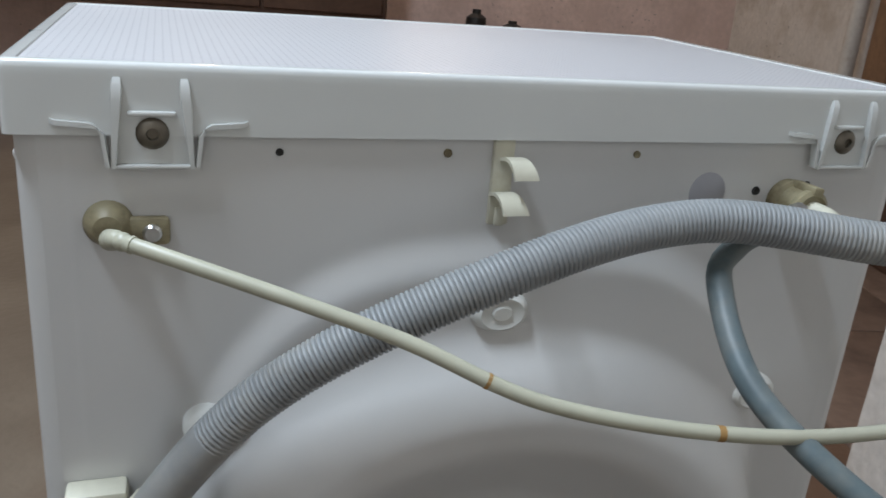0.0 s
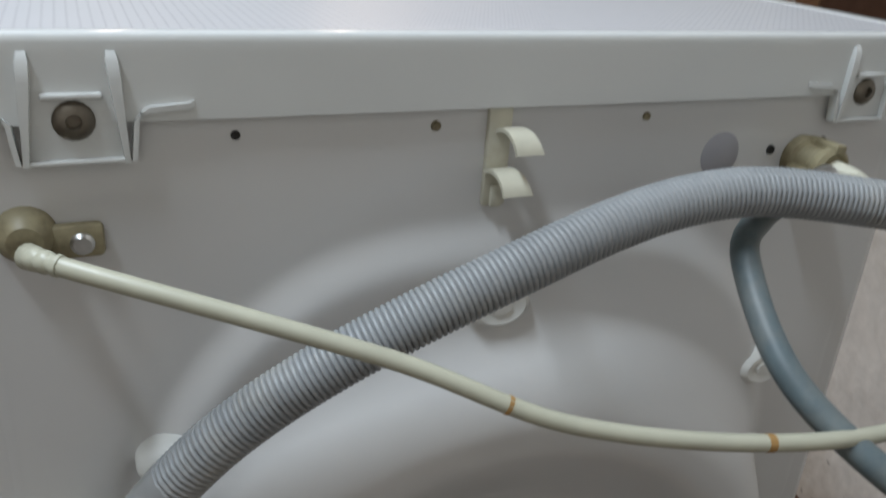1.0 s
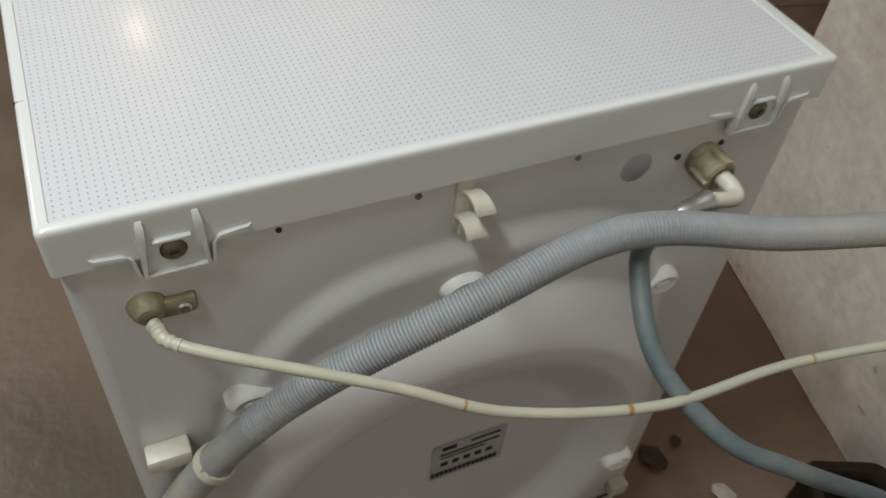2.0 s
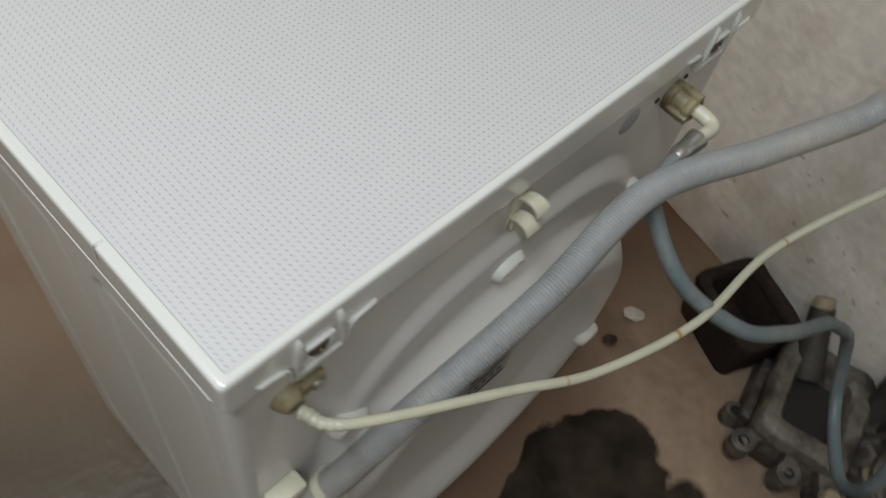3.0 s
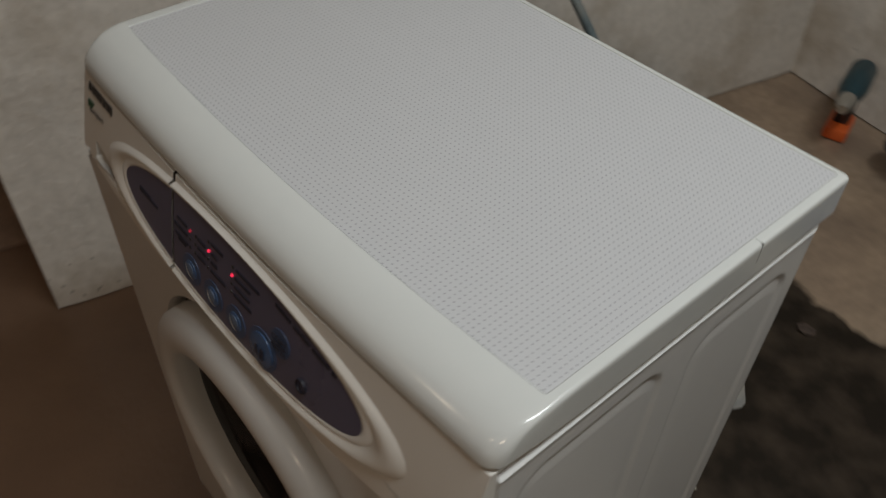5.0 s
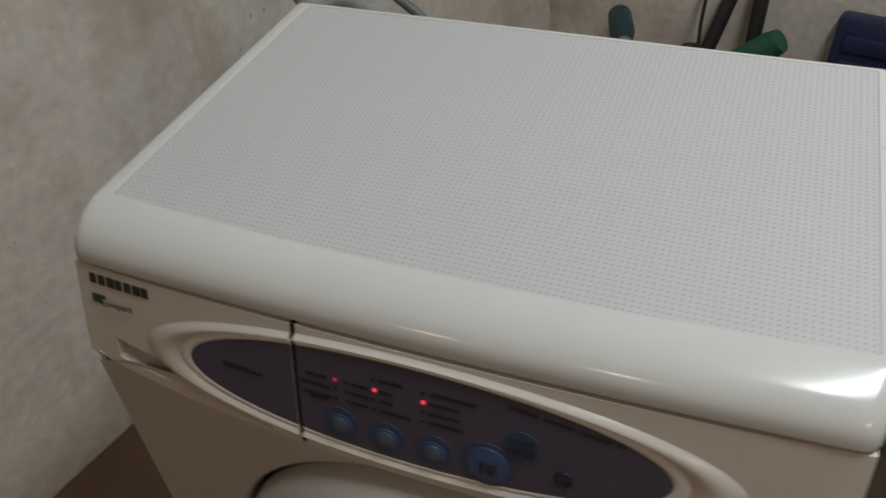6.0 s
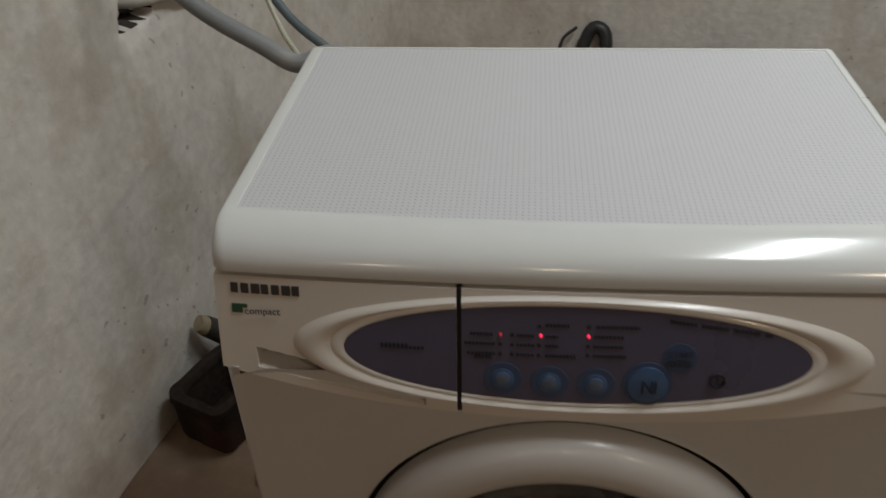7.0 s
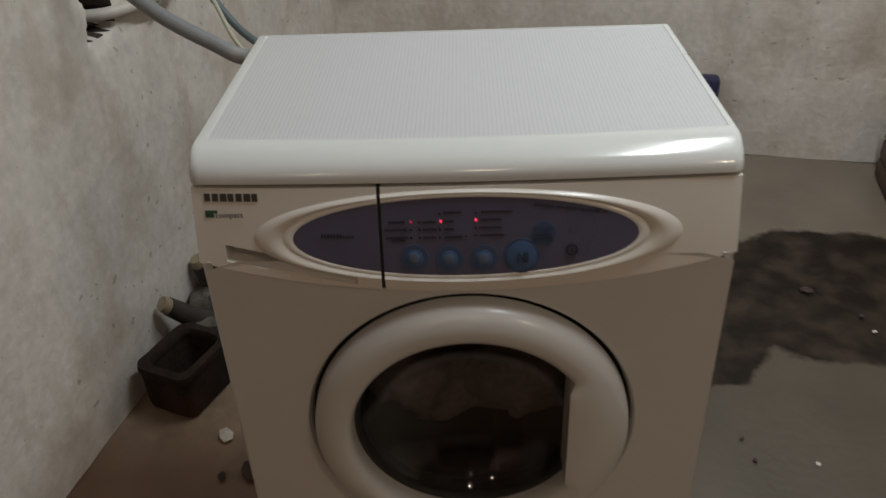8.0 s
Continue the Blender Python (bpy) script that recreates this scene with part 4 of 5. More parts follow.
def build_cabinet(machine):
    for sgn, name in ((1, "side_panel"), (-1, "side_panel")):
        bm = bmesh.new()
        prof = [(0.284, 0.0062), (0.291, 0.0075), (0.2965, 0.0115), (0.2985, 0.018)]
        prof += [(0.2985, y) for y in span(0.024, 0.416, 130)]
        prof += [(0.2973, 0.4235), (0.2935, 0.4285), (0.286, 0.4312), (0.27, 0.4316)]

        def f(i, z):
            x, y = prof[int(i)]
            d = 0.0
            for y0, y1, z1 in ((0.262, 0.398, 0.767), (0.062, 0.222, 0.772)):
                e = min(y - y0, y1 - y, z1 - z, z - 0.12)
                k = 0.03
                if y - y0 < k and z1 - z < k and y > y0 and z < z1:
                    e = min(e, k - math.hypot(k - (y - y0), k - (z1 - z)))
                if y1 - y < k and z1 - z < k and y < y1 and z < z1:
                    e = min(e, k - math.hypot(k - (y1 - y), k - (z1 - z)))
                d += 0.0022 * sstep(-0.002, 0.003, e) - 0.0011 * sstep(0.003, 0.02, e)
            if z > 0.8:
                d += 0.004
            elif z > 0.795:
                d -= 0.001
            if z > 0.734 and y < 0.05:
                y = max(y, 0.0395 + 0.1 * (y - 0.0062))
            return (sgn * (x - (d if 0.02 < y < 0.42 else 0)), y, z)
        sheet(bm, range(len(prof)), span(0.05, 0.70, 60) + span(0.704, 0.733, 11) + span(0.735, 0.818, 34), f)
        part(name, bm, ENAMEL, machine, "white enamelled side with pressed panels")
    bm = bmesh.new()
    sheet(bm, span(-0.286, 0.286, 150), span(0.05, 0.816, 200), lambda x, z: (x, 0.4315 + back_relief(x, z), z))
    part("back_panel", bm, ENAMEL, machine, "white pressed-steel back with an arched relief", 80)
    bm = bmesh.new()
    box(bm, -0.285, 0.285, 0.02, 0.425, 0.045, 0.052)
    part("base", bm, ENAMEL, machine)
    for x in (-0.25, 0.25):
        for y in (0.05, 0.39):
            bm = bmesh.new()
            lathe(bm, [(0, 0), (0.022, 0), (0.024, 0.006), (0.02, 0.014), (0.008, 0.016), (0.008, 0.05), (0, 0.05)], 16, pose(x, y, 0.0))
            part("foot", bm, RUBBER, machine)
    # bolt caps
    for x, z in ((0.02, 0.701), (-0.2, 0.618), (0.197, 0.632), (-0.2, 0.342)):
        bm = bmesh.new()
        lathe(bm, [(0, 0.008), (0.005, 0.008), (0.006, 0.006), (0.012, 0.008), (0.015, 0.005), (0.0165, 0.0), (0.0165, -0.01)], 24, on_back(x, z) @ Matrix.Diagonal((1.25, 0.9, 1, 1)))
        part("bolt_cap", bm, CAPWHITE, machine, "round white rubber bolt cap")
    # punched holes as small discs: black ones paint the dark inside, two are tan
    for x, z, r in ((0.161, 0.8025, 0.0017), (0.0605, 0.8025, 0.0021), (-0.07, 0.8025, 0.0019), (-0.17, 0.777, 0.0024), (-0.213, 0.781, 0.0021)):
        bm = bmesh.new()
        lathe(bm, [(0, 0.0004), (r * 0.8, 0.0006), (r * 1.2, 0.0012), (r * 1.35, 0.0)], 14, on_back(x, z))
        part("screw_hole", bm, HOLE if x > 0.1 or x < -0.1 else STAINED, machine)
    # flat grey stain, drawn as a thin disc
    bm = bmesh.new()
    lathe(bm, [(0, 0.0006), (0.0135, 0.0006), (0.0145, 0.0)], 24, on_back(-0.13, 0.776))
    part("stain_disc", bm, GREYSTAIN, machine, "flat grey stain")
    # rating label
    label = thing_part("rating_label", machine)
    bm = bmesh.new()
    rows = sheet(bm, span(-0.054, 0.031, 16), span(0.394, 0.462, 14), lambda x, z: (x, 0.4315 + back_relief(x, z) + 0.0012, z))
    part("label_sheet", bm, LABEL, label, "silver rating label")
    bm = bmesh.new()
    rows = [(0.45, 0.458, 0.004, 0.02), (0.452, 0.456, -0.046, -0.012), (0.441, 0.4445, -0.046, 0.022), (0.435, 0.4375, -0.03, 0.022)]
    rows += [(0.419, 0.427, 0.012 - 0.013 * k, 0.02 - 0.013 * k) for k in range(5)]
    rows += [(0.4, 0.409, 0.0255 - 0.0052 * k, 0.0255 - 0.0052 * k + 0.0044) for k in range(15)]
    for z0, z1, x0, x1 in rows:
        sheet(bm, span(x0, x1, 6), span(z0, z1, 2), lambda x, z: (x, 0.4315 + back_relief(x, z) + 0.0018, z))
    part("label_print", bm, PRINT, label)
    # stamped mark
    bm = bmesh.new()
    for x0, x1, z0, z1 in ((-0.275, -0.245, 0.115, 0.122), (-0.263, -0.256, 0.095, 0.116)):
        box(bm, x0, x1, 0.4325, 0.434, z0, z1)
    part("black_mark", bm, PRINT, machine)
    # ivory hose clip on the upper back: base and two curled prongs
    clip = thing_part("hose_clip", machine)
    bm = bmesh.new()
    box(bm, 0.0175, 0.0315, 0.43, 0.4345, 0.757, 0.812, 0.0015)
    box(bm, 0.021, 0.028, 0.434, 0.4375, 0.757, 0.77, 0.0015)
    part("clip_base", bm, IVORY, clip)
    # two leaves, each springing out of the base and curling downwards
    for z0, x0, x1 in ((0.803, 0.0085, 0.0245), (0.781, 0.0125, 0.0295)):
        bm = bmesh.new()
        line = []
        for k in range(12):
            a = radians(-35 + 115 * k / 11)
            line.append(Vector((0, 0.4345 + 0.0125 * (math.sin(a) + 0.57), z0 - 0.004 + 0.0125 * (math.cos(a) - 0.82))))
        loops = []
        for k, p in enumerate(line):
            d = (line[min(k + 1, 11)] - line[max(k - 1, 0)]).normalized()
            n = Vector((0, -d.z, d.y)) * 0.0011
            xa, xb = x0 + 0.008 * (1 - k / 11), x1 + 0.003 * (1 - k / 11)
            loops.append([(x, p.y + g * n.y, p.z + g * n.z) for x, g in ((xa, -1), (xb, -1), (xb, 1), (xa, 1))])
        loft(bm, loops, caps=(True, True))
        part("clip_prong", bm, IVORY, clip)
    # cable gland: boss, plate with screw, ribbed sleeve
    gland = thing_part("cable_gland", machine)
    bm = bmesh.new()
    lathe(bm, [(0, 0.012), (0.0075, 0.0115), (0.0105, 0.008), (0.0125, 0.003), (0.0145, -0.004)], 24, on_back(0.253, 0.762) @ Matrix.Diagonal((1.0, 1.0, 1, 1)))
    part("gland_boss", bm, STAINED, gland)
    bm = bmesh.new()
    box(bm, 0.221, 0.25, 0.43, 0.4375, 0.75, 0.7665, 0.003)
    part("gland_plate", bm, STAINED, gland)
    bm = bmesh.new()
    lathe(bm, [(0, 0.003), (0.0038, 0.003), (0.0052, 0.0015), (0.0052, -0.003)], 16, Matrix.Translation((0.2305, 0.4375, 0.758)) @ pose(0, 0, 0, -90))
    part("screw", bm, STEEL, gland, "bright steel screw")
    # inlet valve: stub, collar, lugs and bent spout
    valve = thing_part("inlet_valve", machine)
    bm = bmesh.new()
    VP = on_back(-0.196, 0.77)
    lathe(bm, [(0.0145, -0.006), (0.0162, 0.003), (0.0158, 0.007), (0.0128, 0.009), (0.0124, 0.02), (0.014, 0.022), (0.0143, 0.027), (0.0115, 0.029), (0.0095, 0.027), (0, 0.027)], 24, VP)
    part("valve_collar", bm, STAINED, valve, "stained ivory plastic union nut")
    for k in (20, 140, 260):
        bm = bmesh.new()
        box(bm, -0.0032, 0.0032, -0.0045, 0.0045, 0.006, 0.029, 0.0014, VP @ pose(0.0136 * math.cos(radians(k)), 0.0136 * math.sin(radians(k)), 0, 0, 0, k))
        part("valve_lug", bm, STAINED, valve)
    bm = bmesh.new()
    tube(bm, catmull([(-0.197, 0.455, 0.77), (-0.1985, 0.47, 0.769), (-0.196, 0.48, 0.768), (-0.187, 0.4835, 0.77), (-0.168, 0.4825, 0.774)], 0.003), lambda i, s: 0.0072 if s < 0.03 else 0.0066, 14)
    part("valve_spout", bm, IVORY, valve)
    # strap that holds the drain hose low on the back
    bm = bmesh.new()
    lathe(bm, [(0.0145, -0.005), (0.0168, -0.005), (0.0168, 0.005), (0.0145, 0.005), (0.0145, -0.005)], 20, look((0.236, 0.4605, 0.59), (0.179, 0.476, 0.67)))
    box(bm, 0.25, 0.285, 0.431, 0.45, 0.582, 0.6, 0.003)
    part("hose_strap", bm, IVORY, machine, "ivory plastic hose strap")
    bm = bmesh.new()
    box(bm, -0.289, -0.262, 0.43, 0.448, 0.14, 0.165, 0.004)
    part("drain_plug", bm, IVORY, machine)


GREYSTAIN = mat("grey_stain", (0.36, 0.355, 0.375), 0.5, vary=0.05, bump=0.0)
LEDDIM = glow("dim_red_led", (0.7, 0.03, 0.07), 0.35)
machine = thing("washing_machine", "white front-loading washing machine, running, with a dotted lid", "washing machine")
build_cabinet(machine)
DRUM_PART, LUMPS = build_front(machine)
build_lid(machine)


# ---- hoses and the mains cable ----
def build_hoses():
    drain = thing("drain_hose", "grey corrugated drain hose from machine to wall niche", "hose")
    pts = catmull([(0.285, 0.452, 0.5), (0.262, 0.455, 0.551), (0.179, 0.478, 0.67), (0.047, 0.494, 0.745), (-0.082, 0.492, 0.776), (-0.208, 0.531, 0.77), (-0.308, 0.571, 0.783), (-0.364, 0.575, 0.768), (-0.426, 0.614, 0.78), (-0.512, 0.635, 0.823), (-0.602, 0.656, 0.893), (-0.69, 0.676, 0.975), (-0.746, 0.685, 1.028)], 0.0005)

    def rib(i, s):
        if s < 0.17:
            return 0.0136
        return 0.0137 - 0.0015 * max(0.0, math.cos(2 * math.pi * s / 0.003)) ** 2
    bm = bmesh.new()
    tube(bm, pts, rib, 12)
    part("hose_body", bm, HOSEGREY, drain, "", 80)
    bm = bmesh.new()
    tube(bm, catmull([(0.285, 0.452, 0.5), (0.262, 0.455, 0.551), (0.232, 0.462, 0.598)], 0.01), 0.0148, 14)
    part("hose_cuff", bm, HOSEGREY, drain)

    cord = thing("mains_cable", "ivory mains cable with rust marks hanging behind the machine", "cable")
    path = [(0.252, 0.447, 0.758), (0.234, 0.477, 0.763), (0.118, 0.529, 0.732), (0.036, 0.561, 0.701), (-0.08, 0.588, 0.686), (-0.208, 0.591, 0.681), (-0.34, 0.635, 0.716), (-0.401, 0.676, 0.755), (-0.446, 0.726, 0.819), (-0.501, 0.783, 0.904), (-0.574, 0.839, 0.997), (-0.65, 0.897, 1.092), (-0.69, 0.928, 1.201)]
    pts = catmull(path, 0.006)
    bm = bmesh.new()
    tube(bm, pts, 0.0043, 10)
    part("cable_sheath", bm, CORD, cord, "", 80)
    fine = catmull(path, 0.002)
    bm = bmesh.new()
    tube(bm, fine[:17], lambda i, s: 0.0059 - 0.00007 * i - (0.0012 if i % 3 == 2 else 0), 14)
    part("cable_sleeve", bm, CORD, cord, "ribbed ivory strain relief")
    for i, n in ((112, 1), (176, 2), (262, 1)):
        bm = bmesh.new()
        tube(bm, fine[i:i + n + 1], 0.00445, 10)
        part("rust_mark", bm, RUST, cord)

    inlet = thing("inlet_hose", "blue-grey rubber inlet hose looping behind the machine", "hose")
    path = [(-0.168, 0.4825, 0.774), (-0.14, 0.482, 0.765), (-0.119, 0.484, 0.755), (-0.101, 0.498, 0.738), (-0.091, 0.557, 0.697), (-0.123, 0.62, 0.661), (-0.178, 0.652, 0.632), (-0.231, 0.666, 0.595), (-0.294, 0.681, 0.551), (-0.321, 0.693, 0.526), (-0.337, 0.704, 0.51), (-0.361, 0.718, 0.47), (-0.357, 0.754, 0.392), (-0.315, 0.786, 0.373), (-0.25, 0.818, 0.399), (-0.224, 0.829, 0.467), (-0.24, 0.816, 0.548), (-0.301, 0.798, 0.64), (-0.375, 0.803, 0.695), (-0.449, 0.836, 0.745), (-0.518, 0.883, 0.836), (-0.574, 0.948, 0.982), (-0.669, 0.993, 1.141)]
    pts = catmull(path, 0.006)
    bm = bmesh.new()
    tube(bm, pts, lambda i, s: 0.0079 + 0.0002 * noise.noise(Vector((s * 40, 0, 0))), 14)
    part("hose_body", bm, HOSEDARK, inlet, "", 80)
    bm = bmesh.new()
    tube(bm, pts[:6], lambda i, s: 0.0093 + (0.0009 if i in (0, 1, 4) else 0), 16)
    part("hose_ferrule", bm, STEEL, inlet, "crimped steel ferrule")


build_hoses()


# ---- pipe in the niche ----
def build_pipe():
    pipe = thing("waste_pipe", "white plastic waste pipe coming out of the wall niche", "pipe", ROOM)
    bm = bmesh.new()
    tube(bm, catmull([(-1.0, 0.6, 0.778), (-0.86, 0.63, 0.779), (-0.815, 0.69, 0.78), (-0.797, 0.77, 0.782)], 0.02), 0.0118, 16)
    part("pipe_run", bm, PVC, pipe)
    bm = bmesh.new()
    tube(bm, catmull([(-0.799, 0.755, 0.782), (-0.793, 0.8, 0.79), (-0.785, 0.85, 0.818), (-0.78, 0.9, 0.86), (-0.775, 1.0, 0.93)], 0.015), 0.0138, 16)
    part("pipe_elbow", bm, PVC, pipe)
    bm = bmesh.new()
    lathe(bm, [(0.0115, -0.012), (0.0162, -0.012), (0.017, 0), (0.0162, 0.012), (0.0115, 0.012)], 18, Matrix.Translation((-0.799, 0.758, 0.782)) @ pose(0, 0, 0, 90))
    part("pipe_collar", bm, PVC, pipe)
    rod = bmesh.new()
    tube(rod, [Vector((-0.815, 0.80, 0.825)), Vector((-0.805, 1.02, 0.822))], 0.007, 8)
    solid("metal_rod", rod, RUBBER, "short dark rod fixed beside the waste pipe", "rod", ROOM)


build_pipe()


# ---- scrap motors and weights on the floor by the wall ----
def build_iron_box():
    M = pose(-0.612, 0.598, 0, 0, 0, -23)
    weight = thing("iron_weight", "open rusty cast-iron box on the floor by the wall", "weight", M)

    def ring(a, b, r, z):
        return [(x, y, z) for x, y in rrect(-a, a, -b, b, r, r, 0, 6, 6, 5)]

    def rough(bm):
        for v in bm.verts:
            v.co += 0.0022 * Vector((noise.noise(v.co * 30), noise.noise(v.co * 30 + Vector((5, 0, 0))), 0.6 * noise.noise(v.co * 25)))
        return bm
    bm = bmesh.new()
    loft(bm, [ring(0.06, 0.076, 0.02, 0.003), ring(0.064, 0.08, 0.022, 0.02), ring(0.066, 0.082, 0.024, 0.1), ring(0.052, 0.067, 0.02, 0.1), ring(0.042, 0.056, 0.02, 0.02)], caps=(True, True))
    part("box_body", rough(bm), CASTIRON, weight)
    bm = bmesh.new()
    loft(bm, [ring(0.067, 0.083, 0.025, 0.096), ring(0.07, 0.086, 0.027, 0.104), ring(0.068, 0.084, 0.026, 0.117), ring(0.052, 0.067, 0.022, 0.119), ring(0.047, 0.062, 0.02, 0.108), ring(0.049, 0.064, 0.02, 0.096)])
    part("rim", rough(bm), CASTIRON, weight)


def build_motor(label, m, yellow=True):
    mo = thing("scrap_motor", label, "motor", m, "scrap motors")
    bm = bmesh.new()
    R = 0.058
    loops = []
    for y in span(-0.035, 0.035, 14):
        rr = R + (0.0012 if round((y + 0.035) / 0.005) % 2 else -0.0005)
        loops.append([(rr * math.cos(w) * (0.93 if abs(math.sin(2 * w)) < 0.5 else 1), y, 0.075 + rr * math.sin(w) * (0.93 if abs(math.sin(2 * w)) < 0.5 else 1)) for w in (2 * math.pi * k / 32 for k in range(32))])
    loft(bm, loops, caps=(True, True))
    part("stator", bm, LAMIN, mo, "dark laminated stator")
    for s in (-1, 1):
        bm = bmesh.new()
        T = Matrix.Translation((0, s * 0.036, 0.075)) @ pose(0, 0, 0, -90 * s)
        lathe(bm, [(0.05, 0), (0.046, 0.018), (0.036, 0.026), (0.03, 0.02), (0.03, 0.0)], 28, T)
        part("winding", bm, COPPER, mo, "dark copper winding")
        # end shield: hub, rim and spokes
        bm = bmesh.new()
        lathe(bm, [(0.014, 0.032), (0.022, 0.034), (0.024, 0.05), (0.012, 0.052), (0.01, 0.03)], 20, T)
        lathe(bm, [(0.056, 0.0), (0.061, 0.004), (0.06, 0.02), (0.054, 0.03), (0.049, 0.028), (0.05, 0.0)], 28, T)
        for k in range(4):
            a = radians(45 + 90 * k)
            box(bm, 0.018, 0.058, -0.009, 0.009, 0.026, 0.036, 0.003, T @ pose(0, 0, 0, 0, 0, math.degrees(a)))
        shield = part("end_shield", bm, ALLOY, mo, "dirty cast-aluminium end shield")
        for k in (-1, 1):
            bm = bmesh.new()
            box(bm, k * 0.045 - 0.012, k * 0.045 + 0.012, s * 0.048 - 0.012, s * 0.048 + 0.012, 0.018, 0.07, 0.005, pose(0, 0, 0, 0, 6 * k))
            lathe(bm, [(0.008, -0.02), (0.017, -0.02), (0.018, 0.02), (0.008, 0.02), (0.008, -0.02)], 16, pose(k * 0.062, s * 0.05, 0.018, 90))
            part("mounting_foot", bm, ALLOY, shield)
            if yellow:
                bm = bmesh.new()
                lathe(bm, [(0, 0.022), (0.011, 0.022), (0.0125, 0.018), (0.0125, -0.022), (0.011, -0.025), (0, -0.025)], 14, pose(k * 0.062, s * 0.05, 0.018, 90))
                part("bushing", bm, TAN, shield, "tan rubber bushing")
    bm = bmesh.new()
    tube(bm, [Vector((0, -0.12, 0.075)), Vector((0, 0.1, 0.075))], 0.0075, 12)
    lathe(bm, [(0.007, 0), (0.02, 0), (0.02, 0.004), (0.016, 0.007), (0.016, 0.015), (0.02, 0.018), (0.02, 0.022), (0.007, 0.022)], 20, pose(0, -0.118, 0.075, -90))
    part("shaft", bm, STEEL, mo, "steel shaft with a pulley")
    bm = bmesh.new()
    box(bm, 0.036, 0.062, -0.03, 0.03, 0.1, 0.122, 0.003)
    for k in range(5):
        box(bm, 0.038, 0.06, -0.026 + k * 0.011, -0.019 + k * 0.011, 0.12, 0.13, 0.001)
    part("terminal_block", bm, GREYPL if not yellow else BRASSY, mo)
    bm = bmesh.new()
    tube(bm, catmull([(0.05, 0.03, 0.115), (0.09, 0.06, 0.11), (0.1, 0.02, 0.06), (0.085, -0.05, 0.05), (0.05, -0.06, 0.1)], 0.006), 0.003, 8)
    part("lead_wire", bm, GREYPL, mo)
    return mo


def build_bracket(m):
    """Cast-aluminium motor cradle with arms, slots and bushed ears."""
    br = thing("motor_bracket", "dirty cast-aluminium motor bracket with bushed arms", "bracket", m)
    bm = bmesh.new()
    loft(bm, [[(x, y, z) for x, y in rrect(-a, a, -b, b, r, r, 0, 6, 6, 5)] for a, b, r, z in ((0.082, 0.064, 0.02, 0.004), (0.092, 0.072, 0.024, 0.014), (0.09, 0.07, 0.024, 0.06), (0.095, 0.074, 0.026, 0.066), (0.093, 0.072, 0.026, 0.082), (0.086, 0.066, 0.024, 0.088), (0.064, 0.047, 0.016, 0.087), (0.058, 0.041, 0.014, 0.078), (0.055, 0.038, 0.012, 0.02))], caps=(True, True))
    for v in bm.verts:
        v.co += 0.005 * noise.noise_vector(v.co * 22) + 0.002 * noise.noise_vector(v.co * 70)
        v.co.z = max(0.001, v.co.z)
    cradle = part("cradle", bm, ALLOY, br)
    # black plug fills the hollow in place of its shade
    bm = bmesh.new()
    loft(bm, [[(x, y, z) for x, y in rrect(-a, a, -b, b, 0.012, 0.012, 0, 6, 6, 5)] for a, b, z in ((0.052, 0.036, 0.02), (0.054, 0.038, 0.052))], caps=(True, True))
    part("cavity_shade", bm, HOLE, cradle, "black plug giving the hollow its shade")
    bm = bmesh.new()
    loft(bm, [[(x, y, z) for x, y in rrect(-a, a, -b, b, 0.02, 0.02, 0, 6, 6, 5)] for a, b, z in ((0.06, 0.036, 0.0), (0.06, 0.036, 0.012), (0.05, 0.026, 0.018), (0.022, 0.008, 0.018), (0.022, 0.008, 0.0), (0.06, 0.036, 0.0))])
    bmesh.ops.transform(bm, matrix=pose(-0.01, 0.105, 0.07, 35, 0, 5), verts=bm.verts)
    part("flange_plate", bm, ALLOY, br)
    for x, y, a, l in ((0.085, -0.055, -35, 0.03), (-0.085, -0.055, 205, 0.035), (0.09, 0.05, 20, 0.035), (0.05, 0.075, 80, 0.03), (0.098, 0.0, 0, 0.022)):
        bm = bmesh.new()
        T = Matrix.Translation((x, y, 0.055)) @ pose(0, 0, 0, 0, 8, a)
        box(bm, -0.015, l, -0.012, 0.012, -0.012, 0.012, 0.005, T)
        lathe(bm, [(0.008, -0.018), (0.018, -0.018), (0.018, 0.018), (0.008, 0.018), (0.008, -0.018)], 16, T @ pose(l, 0, 0))
        arm = part("arm", bm, ALLOY, br)
        if y > 0:
            bm = bmesh.new()
            lathe(bm, [(0, 0.026), (0.012, 0.026), (0.015, 0.02), (0.015, -0.02), (0, -0.022)], 14, T @ pose(l, 0, 0))
            part("bushing", bm, TAN, arm, "tan rubber bushing")
    for a, b in (((-0.6, 0.745, 0.07), (-0.662, 0.69, 0.165)), ((-0.612, 0.87, 0.06), (-0.634, 0.85, 0.168)), ((-0.56, 0.88, 0.06), (-0.6, 0.93, 0.12))):
        a, b = m.inverted() @ Vector(a), m.inverted() @ Vector(b)
        bm = bmesh.new()
        tube(bm, [a, a.lerp(b, 0.5), b], lambda i, s: (0.03, 0.021, 0.018)[i], 10)
        arm = part("arm", bm, LAMIN, br)
        bm = bmesh.new()
        tube(bm, [b, b + (b - a).normalized() * 0.004, b + (b - a).normalized() * 0.016], lambda i, s: (0.0155, 0.0165, 0.014)[i], 12)
        part("bushing", bm, TAN, arm, "tan rubber bushing")
    for y0, y1 in ((-0.085, -0.062), (0.06, 0.08)):
        bm = bmesh.new()
        box(bm, -0.06, 0.06, y0, y1, 0.0, 0.045, 0.006)
        part("rail", bm, ALLOY, br)


